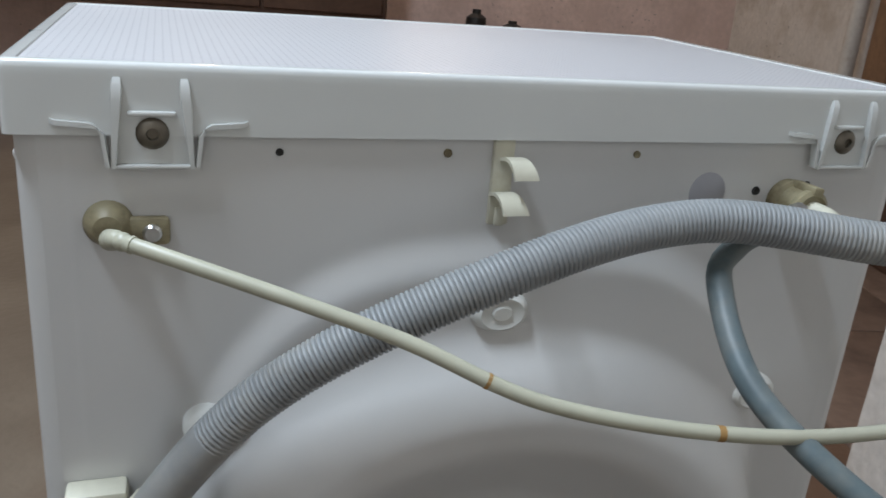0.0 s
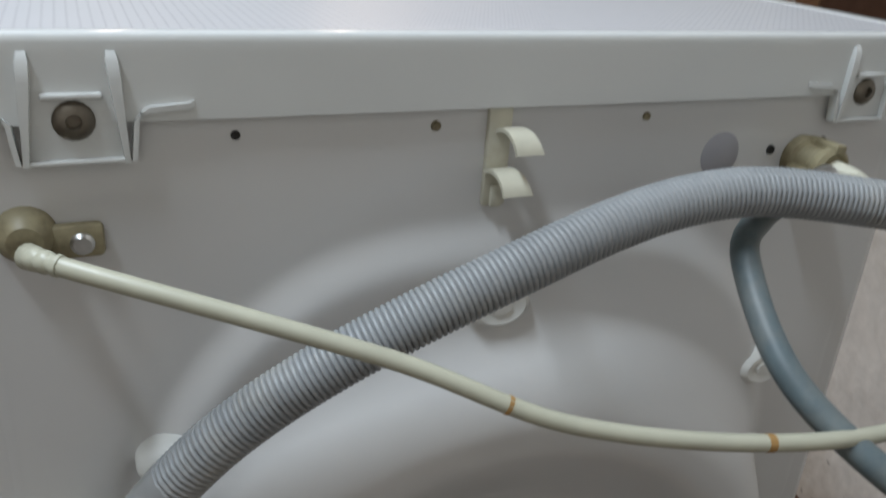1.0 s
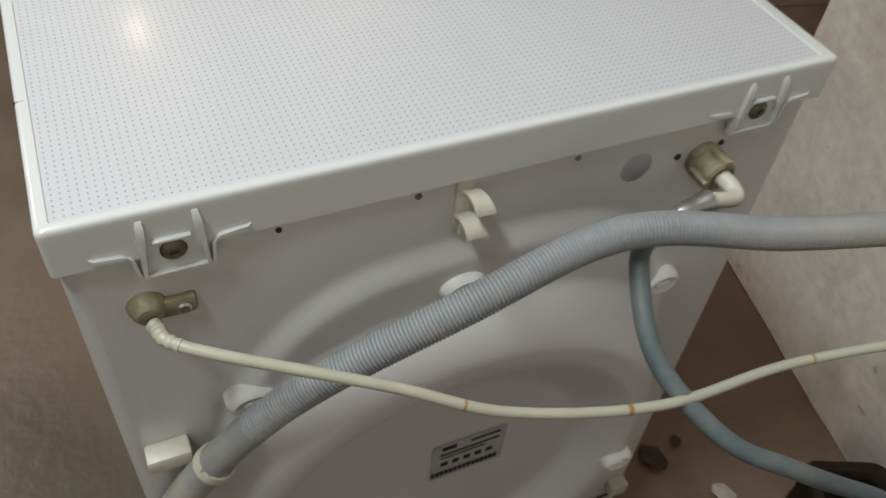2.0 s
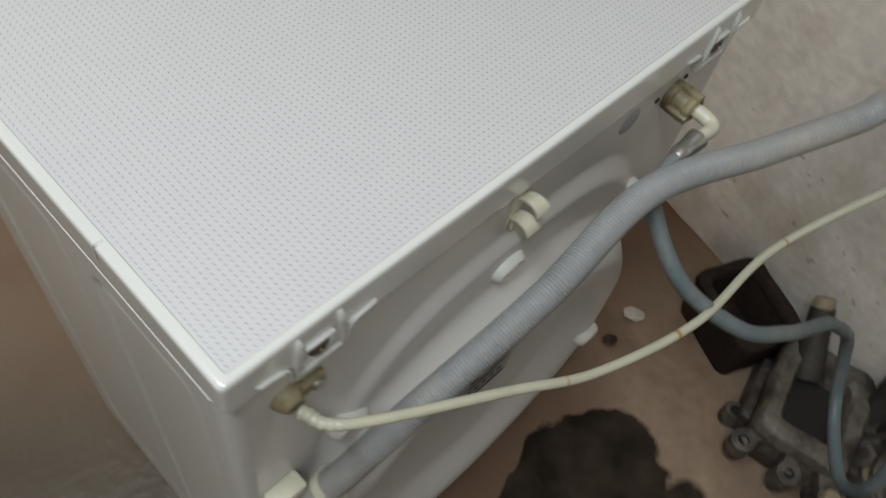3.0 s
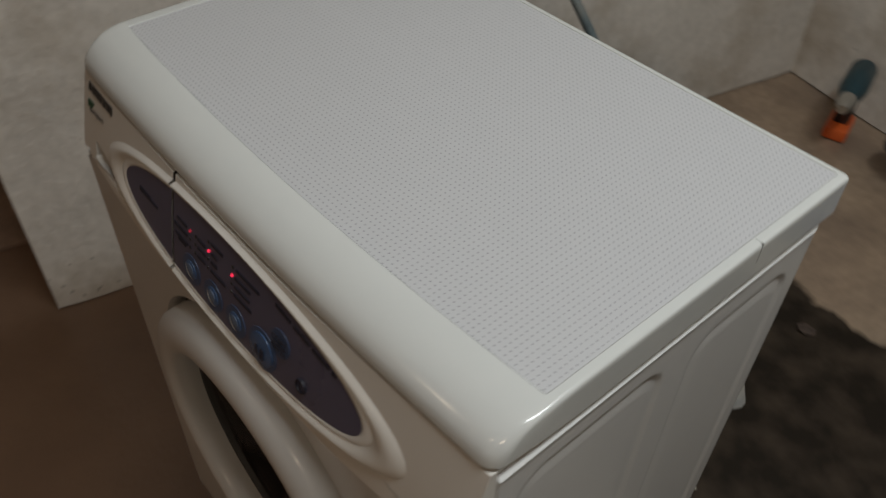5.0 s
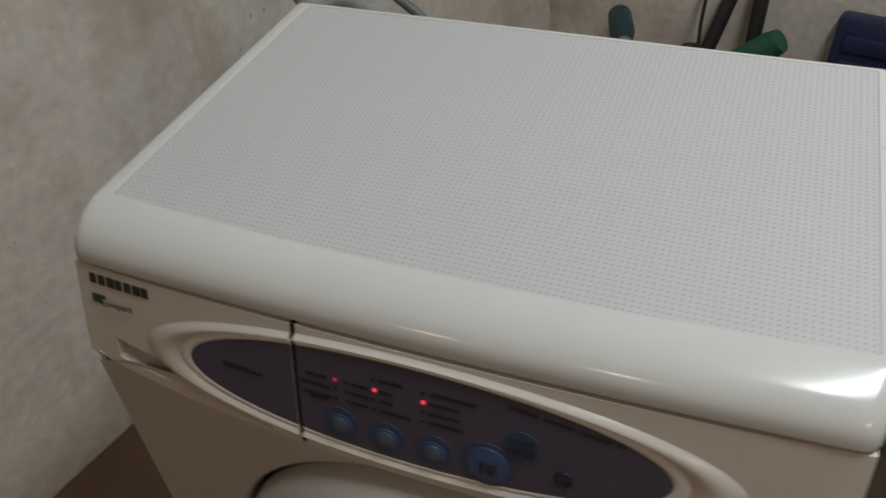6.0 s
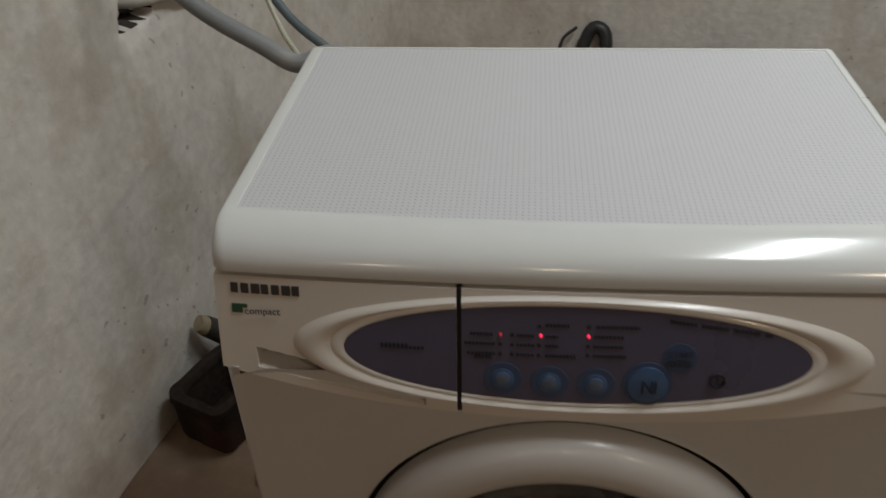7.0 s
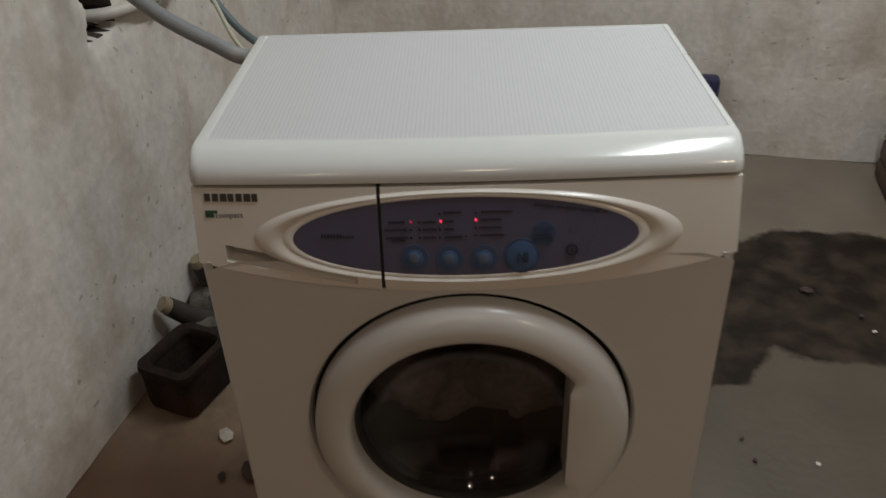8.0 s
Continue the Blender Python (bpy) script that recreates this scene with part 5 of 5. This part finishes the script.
def build_domed_motor(m):
    """Motor stood on end: laminated drum, domed end shield with raised rings, terminals and a mounting ear."""
    mo = thing("scrap_motor", "dirty scrap motor stood on end with a domed aluminium cover", "motor", m, "scrap motors")
    bm = bmesh.new()
    loops = []
    for n, z in enumerate(span(0.0, 0.105, 21)):
        r = 0.058 + (0.0012 if n % 2 else -0.0006)
        loops.append([(r * math.cos(w) * (0.94 if abs(math.sin(2 * w)) < 0.4 else 1), r * math.sin(w) * (0.94 if abs(math.sin(2 * w)) < 0.4 else 1), z) for w in (2 * math.pi * k / 32 for k in range(32))])
    loft(bm, loops, caps=(True, True))
    part("stator", bm, LAMIN, mo, "dark laminated stator")
    bm = bmesh.new()
    lathe(bm, [(0.062, 0.1), (0.067, 0.104), (0.067, 0.118), (0.06, 0.126), (0.054, 0.124), (0.05, 0.134), (0.044, 0.137), (0.04, 0.132), (0.034, 0.139), (0.028, 0.142), (0.025, 0.137), (0.02, 0.139), (0.018, 0.15), (0.011, 0.152), (0.01, 0.146), (0, 0.146)], 40)
    shield = part("end_shield", bm, ALLOY, mo, "ringed domed aluminium cover")
    for k in range(4):
        bm = bmesh.new()
        box(bm, 0.058, 0.082, -0.013, 0.013, 0.085, 0.122, 0.005, pose(0, 0, 0, 0, 0, 38 + 90 * k))
        lathe(bm, [(0.005, 0.118), (0.012, 0.118), (0.012, 0.128), (0.005, 0.128), (0.005, 0.118)], 14, pose(0, 0, 0, 0, 0, 38 + 90 * k) @ pose(0.073, 0, 0))
        part("mounting_foot", bm, ALLOY, shield)
    bm = bmesh.new()
    tube(bm, [Vector((0, 0, 0.14)), Vector((0, 0, 0.168))], 0.006, 12)
    part("shaft", bm, STEEL, mo, "short steel shaft")
    return mo


def build_block(m):
    """Cast block with two open bores and a slotted foot."""
    ob = thing("cast_block", "dusty cast-aluminium block with two open bores", "casting", m)
    bm = bmesh.new()
    loft(bm, [[(x, y, z) for x, y in rrect(-a, a, -b, b, 0.012, 0.012, 0, 4, 4, 4)] for a, b, z in ((0.05, 0.034, 0.0), (0.054, 0.037, 0.006), (0.05, 0.034, 0.05), (0.046, 0.03, 0.055))], caps=(True, True))
    body = part("block_body", bm, ALLOY, ob)
    for x in (-0.022, 0.024):
        bm = bmesh.new()
        lathe(bm, [(0.021, 0.05), (0.021, 0.066), (0.019, 0.069), (0.015, 0.068), (0.0145, 0.056)], 22, pose(x, 0, 0))
        part("bore_rim", bm, ALLOY, body)
        # flat black disc closes the bore and paints its dark depth
        bm = bmesh.new()
        lathe(bm, [(0, 0.0572), (0.0148, 0.0572)], 22, pose(x, 0, 0))
        part("bore", bm, HOLE, body, "black disc giving the bore its shade")
    for x0, x1 in ((-0.075, -0.045), (0.045, 0.078)):
        bm = bmesh.new()
        box(bm, x0, x1, -0.015, 0.015, 0.0, 0.019, 0.005)
        part("block_foot", bm, ALLOY, ob)


def build_rubber_piece(m):
    bm = bmesh.new()
    bmesh.ops.create_cube(bm, size=1)
    bmesh.ops.subdivide_edges(bm, edges=bm.edges[:], cuts=5, use_grid_fill=True)
    for v in bm.verts:
        p = v.co.copy()
        v.co = Vector((p.x * 0.075, p.y * 0.05, (p.z + 0.5) * 0.045)) + 0.011 * noise.noise_vector(p * 2.6)
        v.co.z = max(0.0, v.co.z)
    solid("foam_piece", bm, FOAM, "torn tan foam piece lying on the scrap", "foam", m, smooth=30)


def build_connector(m):
    ob = thing("wire_connector", "dirty white wire connector with pins among the scrap", "connector", m)
    bm = bmesh.new()
    box(bm, -0.026, 0.026, -0.013, 0.013, 0.0, 0.02, 0.002)
    part("connector_body", bm, GREYPL, ob)
    for k in range(5):
        bm = bmesh.new()
        box(bm, -0.022 + k * 0.0095, -0.016 + k * 0.0095, -0.009, 0.009, 0.02, 0.027, 0.001)
        part("connector_pin", bm, STEEL, ob)
    bm = bmesh.new()
    tube(bm, catmull([(0.02, 0.0, 0.012), (0.05, 0.02, 0.014), (0.075, -0.005, 0.008), (0.1, -0.03, 0.006), (0.125, -0.02, 0.005)], 0.005), 0.0032, 8)
    part("lead_wire", bm, BLACK, ob)


def build_scrap():
    build_iron_box()
    build_bracket(pose(-0.548, 0.785, 0, 0, 0, 14) @ Matrix.Diagonal((1.12, 1.12, 1.28, 1)))
    build_domed_motor(pose(-0.558, 0.955, 0.012, 0, 16, 20))
    build_motor("dirty scrap motor with yellow terminal block, lying by the wall", pose(-0.565, 1.18, 0.117, 4, 0, 48))
    build_motor("dirty scrap motor with an aluminium end shield in the pile", pose(-0.585, 1.175, 0.0, 0, 0, 110), False)
    build_motor("dirty scrap motor lying apart on the floor", pose(-0.432, 1.375, 0.0, 0, 0, 52))
    build_block(pose(-0.452, 1.062, 0.0, 0, 0, 98))
    build_connector(pose(-0.487, 0.962, 0.024, 0, -14, 60))
    build_rubber_piece(pose(-0.492, 1.14, 0.055, 0, 12, 35))
    kinds = [(-0.466, 0.879, 0, ALLOY, 40), (-0.418, 1.01, 1, ALLOY, 75), (-0.405, 1.1, 2, ALLOY, 20), (-0.423, 1.186, 1, ALLOY, 115), (-0.475, 0.905, 2, LAMIN, 100), (-0.44, 0.985, 2, CASTIRON, 150), (-0.43, 1.145, 0, CASTIRON, 60), (-0.475, 0.7, 0, ALLOY, 20), (-0.45, 1.225, 2, LAMIN, 80), (-0.465, 1.275, 2, LAMIN, 110), (-0.4, 1.065, 3, LAMIN, 30), (-0.52, 0.9, 3, ALLOY, 10)]
    for x, y, kind, material, turn in kinds:
        bm = bmesh.new()
        if kind == 0:
            lathe(bm, [(0.009, 0), (0.018, 0), (0.0185, 0.03), (0.016, 0.034), (0.0095, 0.034), (0.009, 0)], 18)
        elif kind == 1:
            lathe(bm, [(0, 0), (0.014, 0), (0.0155, 0.003), (0.0155, 0.043), (0.013, 0.047), (0.007, 0.047), (0.0065, 0.03), (0, 0.03)], 18, pose(-0.022, 0, 0.0155, 0, 90))
        elif kind == 2:
            box(bm, -0.03, 0.026, -0.012, 0.012, 0, 0.016, 0.004)
            lathe(bm, [(0.006, 0), (0.014, 0), (0.014, 0.02), (0.006, 0.02), (0.006, 0)], 14, pose(0.034, 0, 0))
        else:
            lathe(bm, [(0.008, 0), (0.02, 0), (0.021, 0.012), (0.012, 0.018), (0.008, 0.018), (0.008, 0)], 16)
        solid("scrap_fitting", bm, material, "small dirty metal fitting lying on the floor", "fitting", pose(x, y, 0.001, 0, 0, turn), "scrap fittings")


build_scrap()


# ---- tools along the back wall ----
def build_tools():
    case = thing("tool_case", "open navy-blue plastic tool case leaning on the wall", "tool case", ROOM @ pose(0.195, 1.6, 0))
    bm = bmesh.new()
    box(bm, -0.215, 0.215, -0.17, 0.15, 0.002, 0.06, 0.012)
    part("case_base", bm, NAVY, case)
    bm = bmesh.new()
    box(bm, -0.215, 0.215, -0.03, 0.03, 0.0, 0.245, 0.015, pose(0, 0.185, 0.03, -5))
    lid = part("case_lid", bm, NAVY, case)
    for k in range(3):
        bm = bmesh.new()
        box(bm, -0.19, 0.19, -0.04, -0.026, 0.03 + 0.065 * k, 0.075 + 0.065 * k, 0.008, pose(0, 0.185, 0.03, -5))
        part("case_rib", bm, NAVY, lid)
    for x, y, length, r, turn in ((-0.17, -0.12, 0.21, 0.005, 6), (-0.12, -0.085, 0.13, 0.006, -4), (-0.15, -0.05, 0.24, 0.0045, 11), (-0.02, 0.02, 0.12, 0.007, -9), (-0.16, 0.06, 0.17, 0.005, 3)):
        bm = bmesh.new()
        P = pose(x, y, 0.064, 0, 0, turn)
        tube(bm, [P @ Vector((0, 0, 0)), P @ Vector((length * 0.5, 0, 0)), P @ Vector((length, 0, 0))], r, 10)
        lathe(bm, [(0, -0.013), (r * 2, -0.013), (r * 2.1, 0.0), (r * 1.8, 0.013), (0, 0.013)], 8, P @ pose(length, 0, 0, 0, 90))
        part("socket_key", bm, STEEL, case, "bright steel socket key")
    drill = thing("power_drill", "teal and black power drill lying by the wall", "power drill", ROOM @ pose(-0.53, 1.68, 0.0, 0, 0, -62))
    bm = bmesh.new()
    lathe(bm, [(0, -0.1), (0.02, -0.1), (0.032, -0.08), (0.034, 0.02), (0.026, 0.06), (0.02, 0.08), (0, 0.08)], 20, pose(0, 0, 0.17, 0, 90))
    part("drill_body", bm, TEAL, drill)
    bm = bmesh.new()
    lathe(bm, [(0, 0.06), (0.02, 0.06), (0.022, 0.1), (0.012, 0.13), (0, 0.13)], 16, pose(0, 0, 0.17, 0, 90))
    part("chuck", bm, STEEL, drill)
    bm = bmesh.new()
    box(bm, -0.085, -0.04, -0.02, 0.02, 0.0, 0.17, 0.01, pose(0, 0, 0, 0, 8))
    part("drill_handle", bm, BLACK, drill)
    bm = bmesh.new()
    box(bm, -0.1, 0.0, -0.03, 0.03, 0.0, 0.035, 0.008)
    part("drill_battery", bm, ORANGE, drill)
    gr = thing("angle_grinder", "green angle grinder with a black upright handle", "angle grinder", ROOM @ pose(-0.27, 1.7, 0.0))
    bm = bmesh.new()
    lathe(bm, [(0, -0.13), (0.03, -0.13), (0.036, -0.1), (0.033, 0.02), (0.04, 0.05), (0.04, 0.09), (0, 0.1)], 20, pose(0.05, 0, 0.135, 0, -132))
    part("grinder_body", bm, GREEN, gr)
    bm = bmesh.new()
    lathe(bm, [(0, 0), (0.035, 0.0), (0.04, 0.03), (0.03, 0.05), (0, 0.052)], 20, pose(-0.07, 0, 0.1))
    lathe(bm, [(0, 0), (0.06, 0.0), (0.062, 0.006), (0, 0.008)], 28, pose(-0.07, 0, 0.085))
    part("grinder_head", bm, BLACK, gr)
    bm = bmesh.new()
    tube(bm, catmull([(-0.05, 0.02, 0.08), (-0.03, 0.06, 0.18), (-0.01, 0.1, 0.28), (0.015, 0.12, 0.34), (0.05, 0.12, 0.33), (0.06, 0.1, 0.27), (0.065, 0.07, 0.15)], 0.012), lambda i, s: 0.019, 12)
    part("grinder_handle", bm, BLACK, gr)
    bm = bmesh.new()
    tube(bm, catmull([(-0.06, 0.03, 0.1), (-0.075, 0.07, 0.2), (-0.07, 0.1, 0.3), (-0.03, 0.12, 0.34)], 0.012), 0.005, 8)
    part("grinder_lead", bm, BLACK, gr)
    # crate and socket box on the far side
    crate = thing("wooden_box", "dark brown wooden box standing by the wall", "box", ROOM @ pose(1.09, 1.56, 0))
    for k in range(3):
        bm = bmesh.new()
        box(bm, -0.17, 0.17, -0.2, -0.18, 0.005 + 0.06 * k, 0.06 + 0.06 * k, 0.003)
        box(bm, -0.17, 0.17, 0.18, 0.2, 0.005 + 0.06 * k, 0.06 + 0.06 * k, 0.003)
        box(bm, -0.19, -0.17, -0.2, 0.2, 0.005 + 0.06 * k, 0.06 + 0.06 * k, 0.003)
        box(bm, 0.17, 0.19, -0.2, 0.2, 0.005 + 0.06 * k, 0.06 + 0.06 * k, 0.003)
        part("board", bm, WOODDARK, crate)
    bm = bmesh.new()
    box(bm, -0.195, 0.195, -0.205, 0.205, 0.186, 0.2, 0.004)
    part("box_lid", bm, WOODMID, crate)
    bm = bmesh.new()
    box(bm, 0.875, 1.02, 1.775, 1.83, 0.40, 0.75, 0.012)
    solid("wall_cabinet", bm, PVC, "white box fixed on the plaster wall", "wall box", ROOM)


build_tools()


# ---- far room seen over the lid ----
def build_far_room():
    ward = thing("cupboard", "dark brown wooden cupboard on tall legs against the wall", "cupboard", ROOM @ pose(0.9, -2.9, 0))
    bm = bmesh.new()
    box(bm, -1.0, 1.0, -0.28, 0.26, 0.63, 1.75, 0.01)
    part("carcass", bm, WOODDARK, ward)
    for x in (-0.96, 0.96):
        for y in (-0.24, 0.22):
            bm = bmesh.new()
            box(bm, x - 0.025, x + 0.025, y - 0.025, y + 0.025, 0.0, 0.63, 0.004)
            part("leg", bm, WOODDARK, ward)
    for k in range(4):
        bm = bmesh.new()
        box(bm, -0.98 + 0.495 * k, -0.5 + 0.495 * k, 0.26, 0.28, 0.66, 1.7, 0.006)
        d = part("door", bm, WOODDARK, ward)
        bm = bmesh.new()
        box(bm, -0.56 + 0.495 * k, -0.545 + 0.495 * k, 0.28, 0.3, 0.85, 0.97, 0.004)
        part("handle", bm, STEEL, d)
    bench = thing("workbench", "brown wooden workbench against the pinkish wall", "workbench", ROOM @ pose(-0.57, -2.9, 0))
    bm = bmesh.new()
    box(bm, -0.39, 0.39, -0.27, 0.25, 0.54, 0.58, 0.006)
    part("benchtop", bm, WOODMID, bench)
    for x in (-0.34, 0.34):
        for y in (-0.22, 0.2):
            bm = bmesh.new()
            box(bm, x - 0.03, x + 0.03, y - 0.03, y + 0.03, 0, 0.54, 0.004)
            part("leg", bm, WOODMID, bench)
    for x, h in ((0.05, 0.12), (-0.12, 0.08)):
        bm = bmesh.new()
        lathe(bm, [(0, 0), (0.045, 0), (0.05, 0.02), (0.045, h * 0.7), (0.02, h * 0.85), (0.02, h), (0, h)], 18)
        solid("dark_jar", bm, BLACK, "small dark jar standing on the workbench", "jar", ROOM @ pose(-0.57 + x, -2.95, 0.58), "jars on the bench")
    bm = bmesh.new()
    box(bm, -1.86, -1.81, -1.96, -1.82, 0, 2.05, 0.006)
    box(bm, -1.86, -1.81, -0.9, -0.76, 0, 2.05, 0.006)
    box(bm, -1.86, -1.81, -1.82, -0.9, 1.95, 2.05, 0.006)
    solid("trim", bm, WOODMID, "brown wooden door frame in the passage", "door frame", ROOM, kind="structure")
    dr = thing("door_1", "closed dark brown door in the passage", "door", ROOM, kind="structure")
    bm = bmesh.new()
    box(bm, -1.85, -1.815, -1.815, -0.905, 0.01, 1.945, 0.004)
    leaf = part("door_leaf", bm, WOODDARK, dr)
    bm = bmesh.new()
    tube(bm, [Vector((-1.8, -1.74, 1.0)), Vector((-1.76, -1.74, 1.0)), Vector((-1.76, -1.64, 1.0))], 0.009, 10)
    part("door_handle", bm, STEEL, leaf)
    bm = bmesh.new()
    tube(bm, [Vector((-1.78, -2.02, 0)), Vector((-1.78, -2.02, CEIL))], 0.03, 16)
    solid("heating_pipe", bm, PVC, "white painted upright pipe beside the door frame", "pipe", ROOM)


build_far_room()


def build_bulb(at):
    la = thing("ceiling_lamp", "bare glowing bulb hanging on a short flex; the right-hand one is added", "ceiling lamp", pose(at.x, at.y, at.z))
    bm = bmesh.new()
    lathe(bm, [(0, CEIL - at.z), (0.045, CEIL - at.z), (0.04, CEIL - at.z - 0.025), (0.004, CEIL - at.z - 0.03), (0.004, 0.0), (0, 0.0)], 24)
    part("lamp_flex", bm, BLACK, la)
    bm = bmesh.new()
    lathe(bm, [(0, 0.004), (0.018, 0.0), (0.02, -0.03), (0.016, -0.045), (0, -0.045)], 24)
    part("lamp_holder", bm, BLACK, la)
    bm = bmesh.new()
    lathe(bm, [(0.013, -0.045), (0.018, -0.058), (0.032, -0.082), (0.034, -0.1), (0.024, -0.122), (0, -0.132)], 28)
    part("lamp_bulb", bm, BULBGLOW, la, "glowing glass bulb")


def build_tube_lamp(at):
    la = thing("tube_lamp", "long glowing tube lamp on the ceiling", "ceiling lamp", pose(at.x, at.y, CEIL, 0, 0, -12.4))
    bm = bmesh.new()
    box(bm, -0.06, 0.06, -0.62, 0.62, -0.06, 0.0, 0.008)
    part("lamp_base", bm, PVC, la)
    for x in (-0.035, 0.035):
        bm = bmesh.new()
        tube(bm, [Vector((x, -0.58, -0.09)), Vector((x, 0.58, -0.09))], 0.016, 14)
        part("lamp_tube", bm, BULBGLOW, la, "glowing glass tube")
        for y in (-0.59, 0.59):
            bm = bmesh.new()
            box(bm, x - 0.018, x + 0.018, y - 0.012, y + 0.012, -0.112, -0.055, 0.004)
            part("lamp_holder", bm, PVC, la)


build_tube_lamp(LAMP_MAIN)
for bulb, watts in LAMPS_WARM:
    build_bulb(bulb)


# ---- small litter on the floor ----
def build_litter():
    rng = random.Random(21)
    # the larger chips where they lie, then a thin scatter
    spots = [(-0.508, 0.46, 0.017, 1), (-0.435, 0.363, 0.022, 0), (-0.431, 0.463, 0.012, 0), (-0.215, 0.903, 0.0055, 1), (0.842, 0.927, 0.013, 0), (0.941, 0.761, 0.005, 1), (0.668, 0.363, 0.0045, 1), (0.552, 0.375, 0.0045, 0), (0.157, 1.123, 0.016, 0), (-0.49, 0.35, 0.009, 0)]
    spots += [(rng.uniform(-0.5, 1.6), rng.uniform(-0.6, 1.5), 0.003 + 0.004 * rng.random() ** 2, rng.random() < 0.6) for k in range(30)]
    for k, (x, y, size, white) in enumerate(spots):
        if abs(x) < 0.33 and -0.05 < y < 0.46:
            continue
        bm = bmesh.new()
        bmesh.ops.create_icosphere(bm, subdivisions=1, radius=size)
        for v in bm.verts:
            v.co = Vector((v.co.x * 1.4, v.co.y, max(-0.001, v.co.z * 0.5))) + 0.002 * noise.noise_vector(v.co * 90 + Vector((k, 0, 0)))
        solid("plaster_crumb" if white else "dry_scrap", bm, CHIP if white else LEAF, "small pale plaster crumb on the floor" if white else "small dark dry scrap on the floor",
              "crumb" if white else "scrap", pose(x, y, 0.002, 0, 0, rng.uniform(0, 360)), "floor litter", smooth=0)


build_litter()


# ---- what moves: the drum turns and the wash tumbles in it ----
def motions():
    steps = [0.25 * k for k in range(33)]
    walk(DRUM_PART, [(t, pose(0, 0, 0.466, 0, 200 * t, 0)) for t in steps])
    for k, (ob, (x, y, z)) in enumerate(LUMPS):
        rows = []
        for t in steps:
            ph = 2 * math.pi * (t / 1.5 + k / 3)
            swing = radians(38) * math.sin(ph)
            xx, zz = x * math.cos(swing) - z * math.sin(swing), x * math.sin(swing) + z * math.cos(swing)
            rows.append((t, pose(xx, y, 0.466 + zz + 0.012 * math.cos(2 * ph), 15 * math.sin(ph + k), -40 * math.sin(ph + 0.4), 12 * math.cos(ph))))
        walk(ob, rows)


motions()
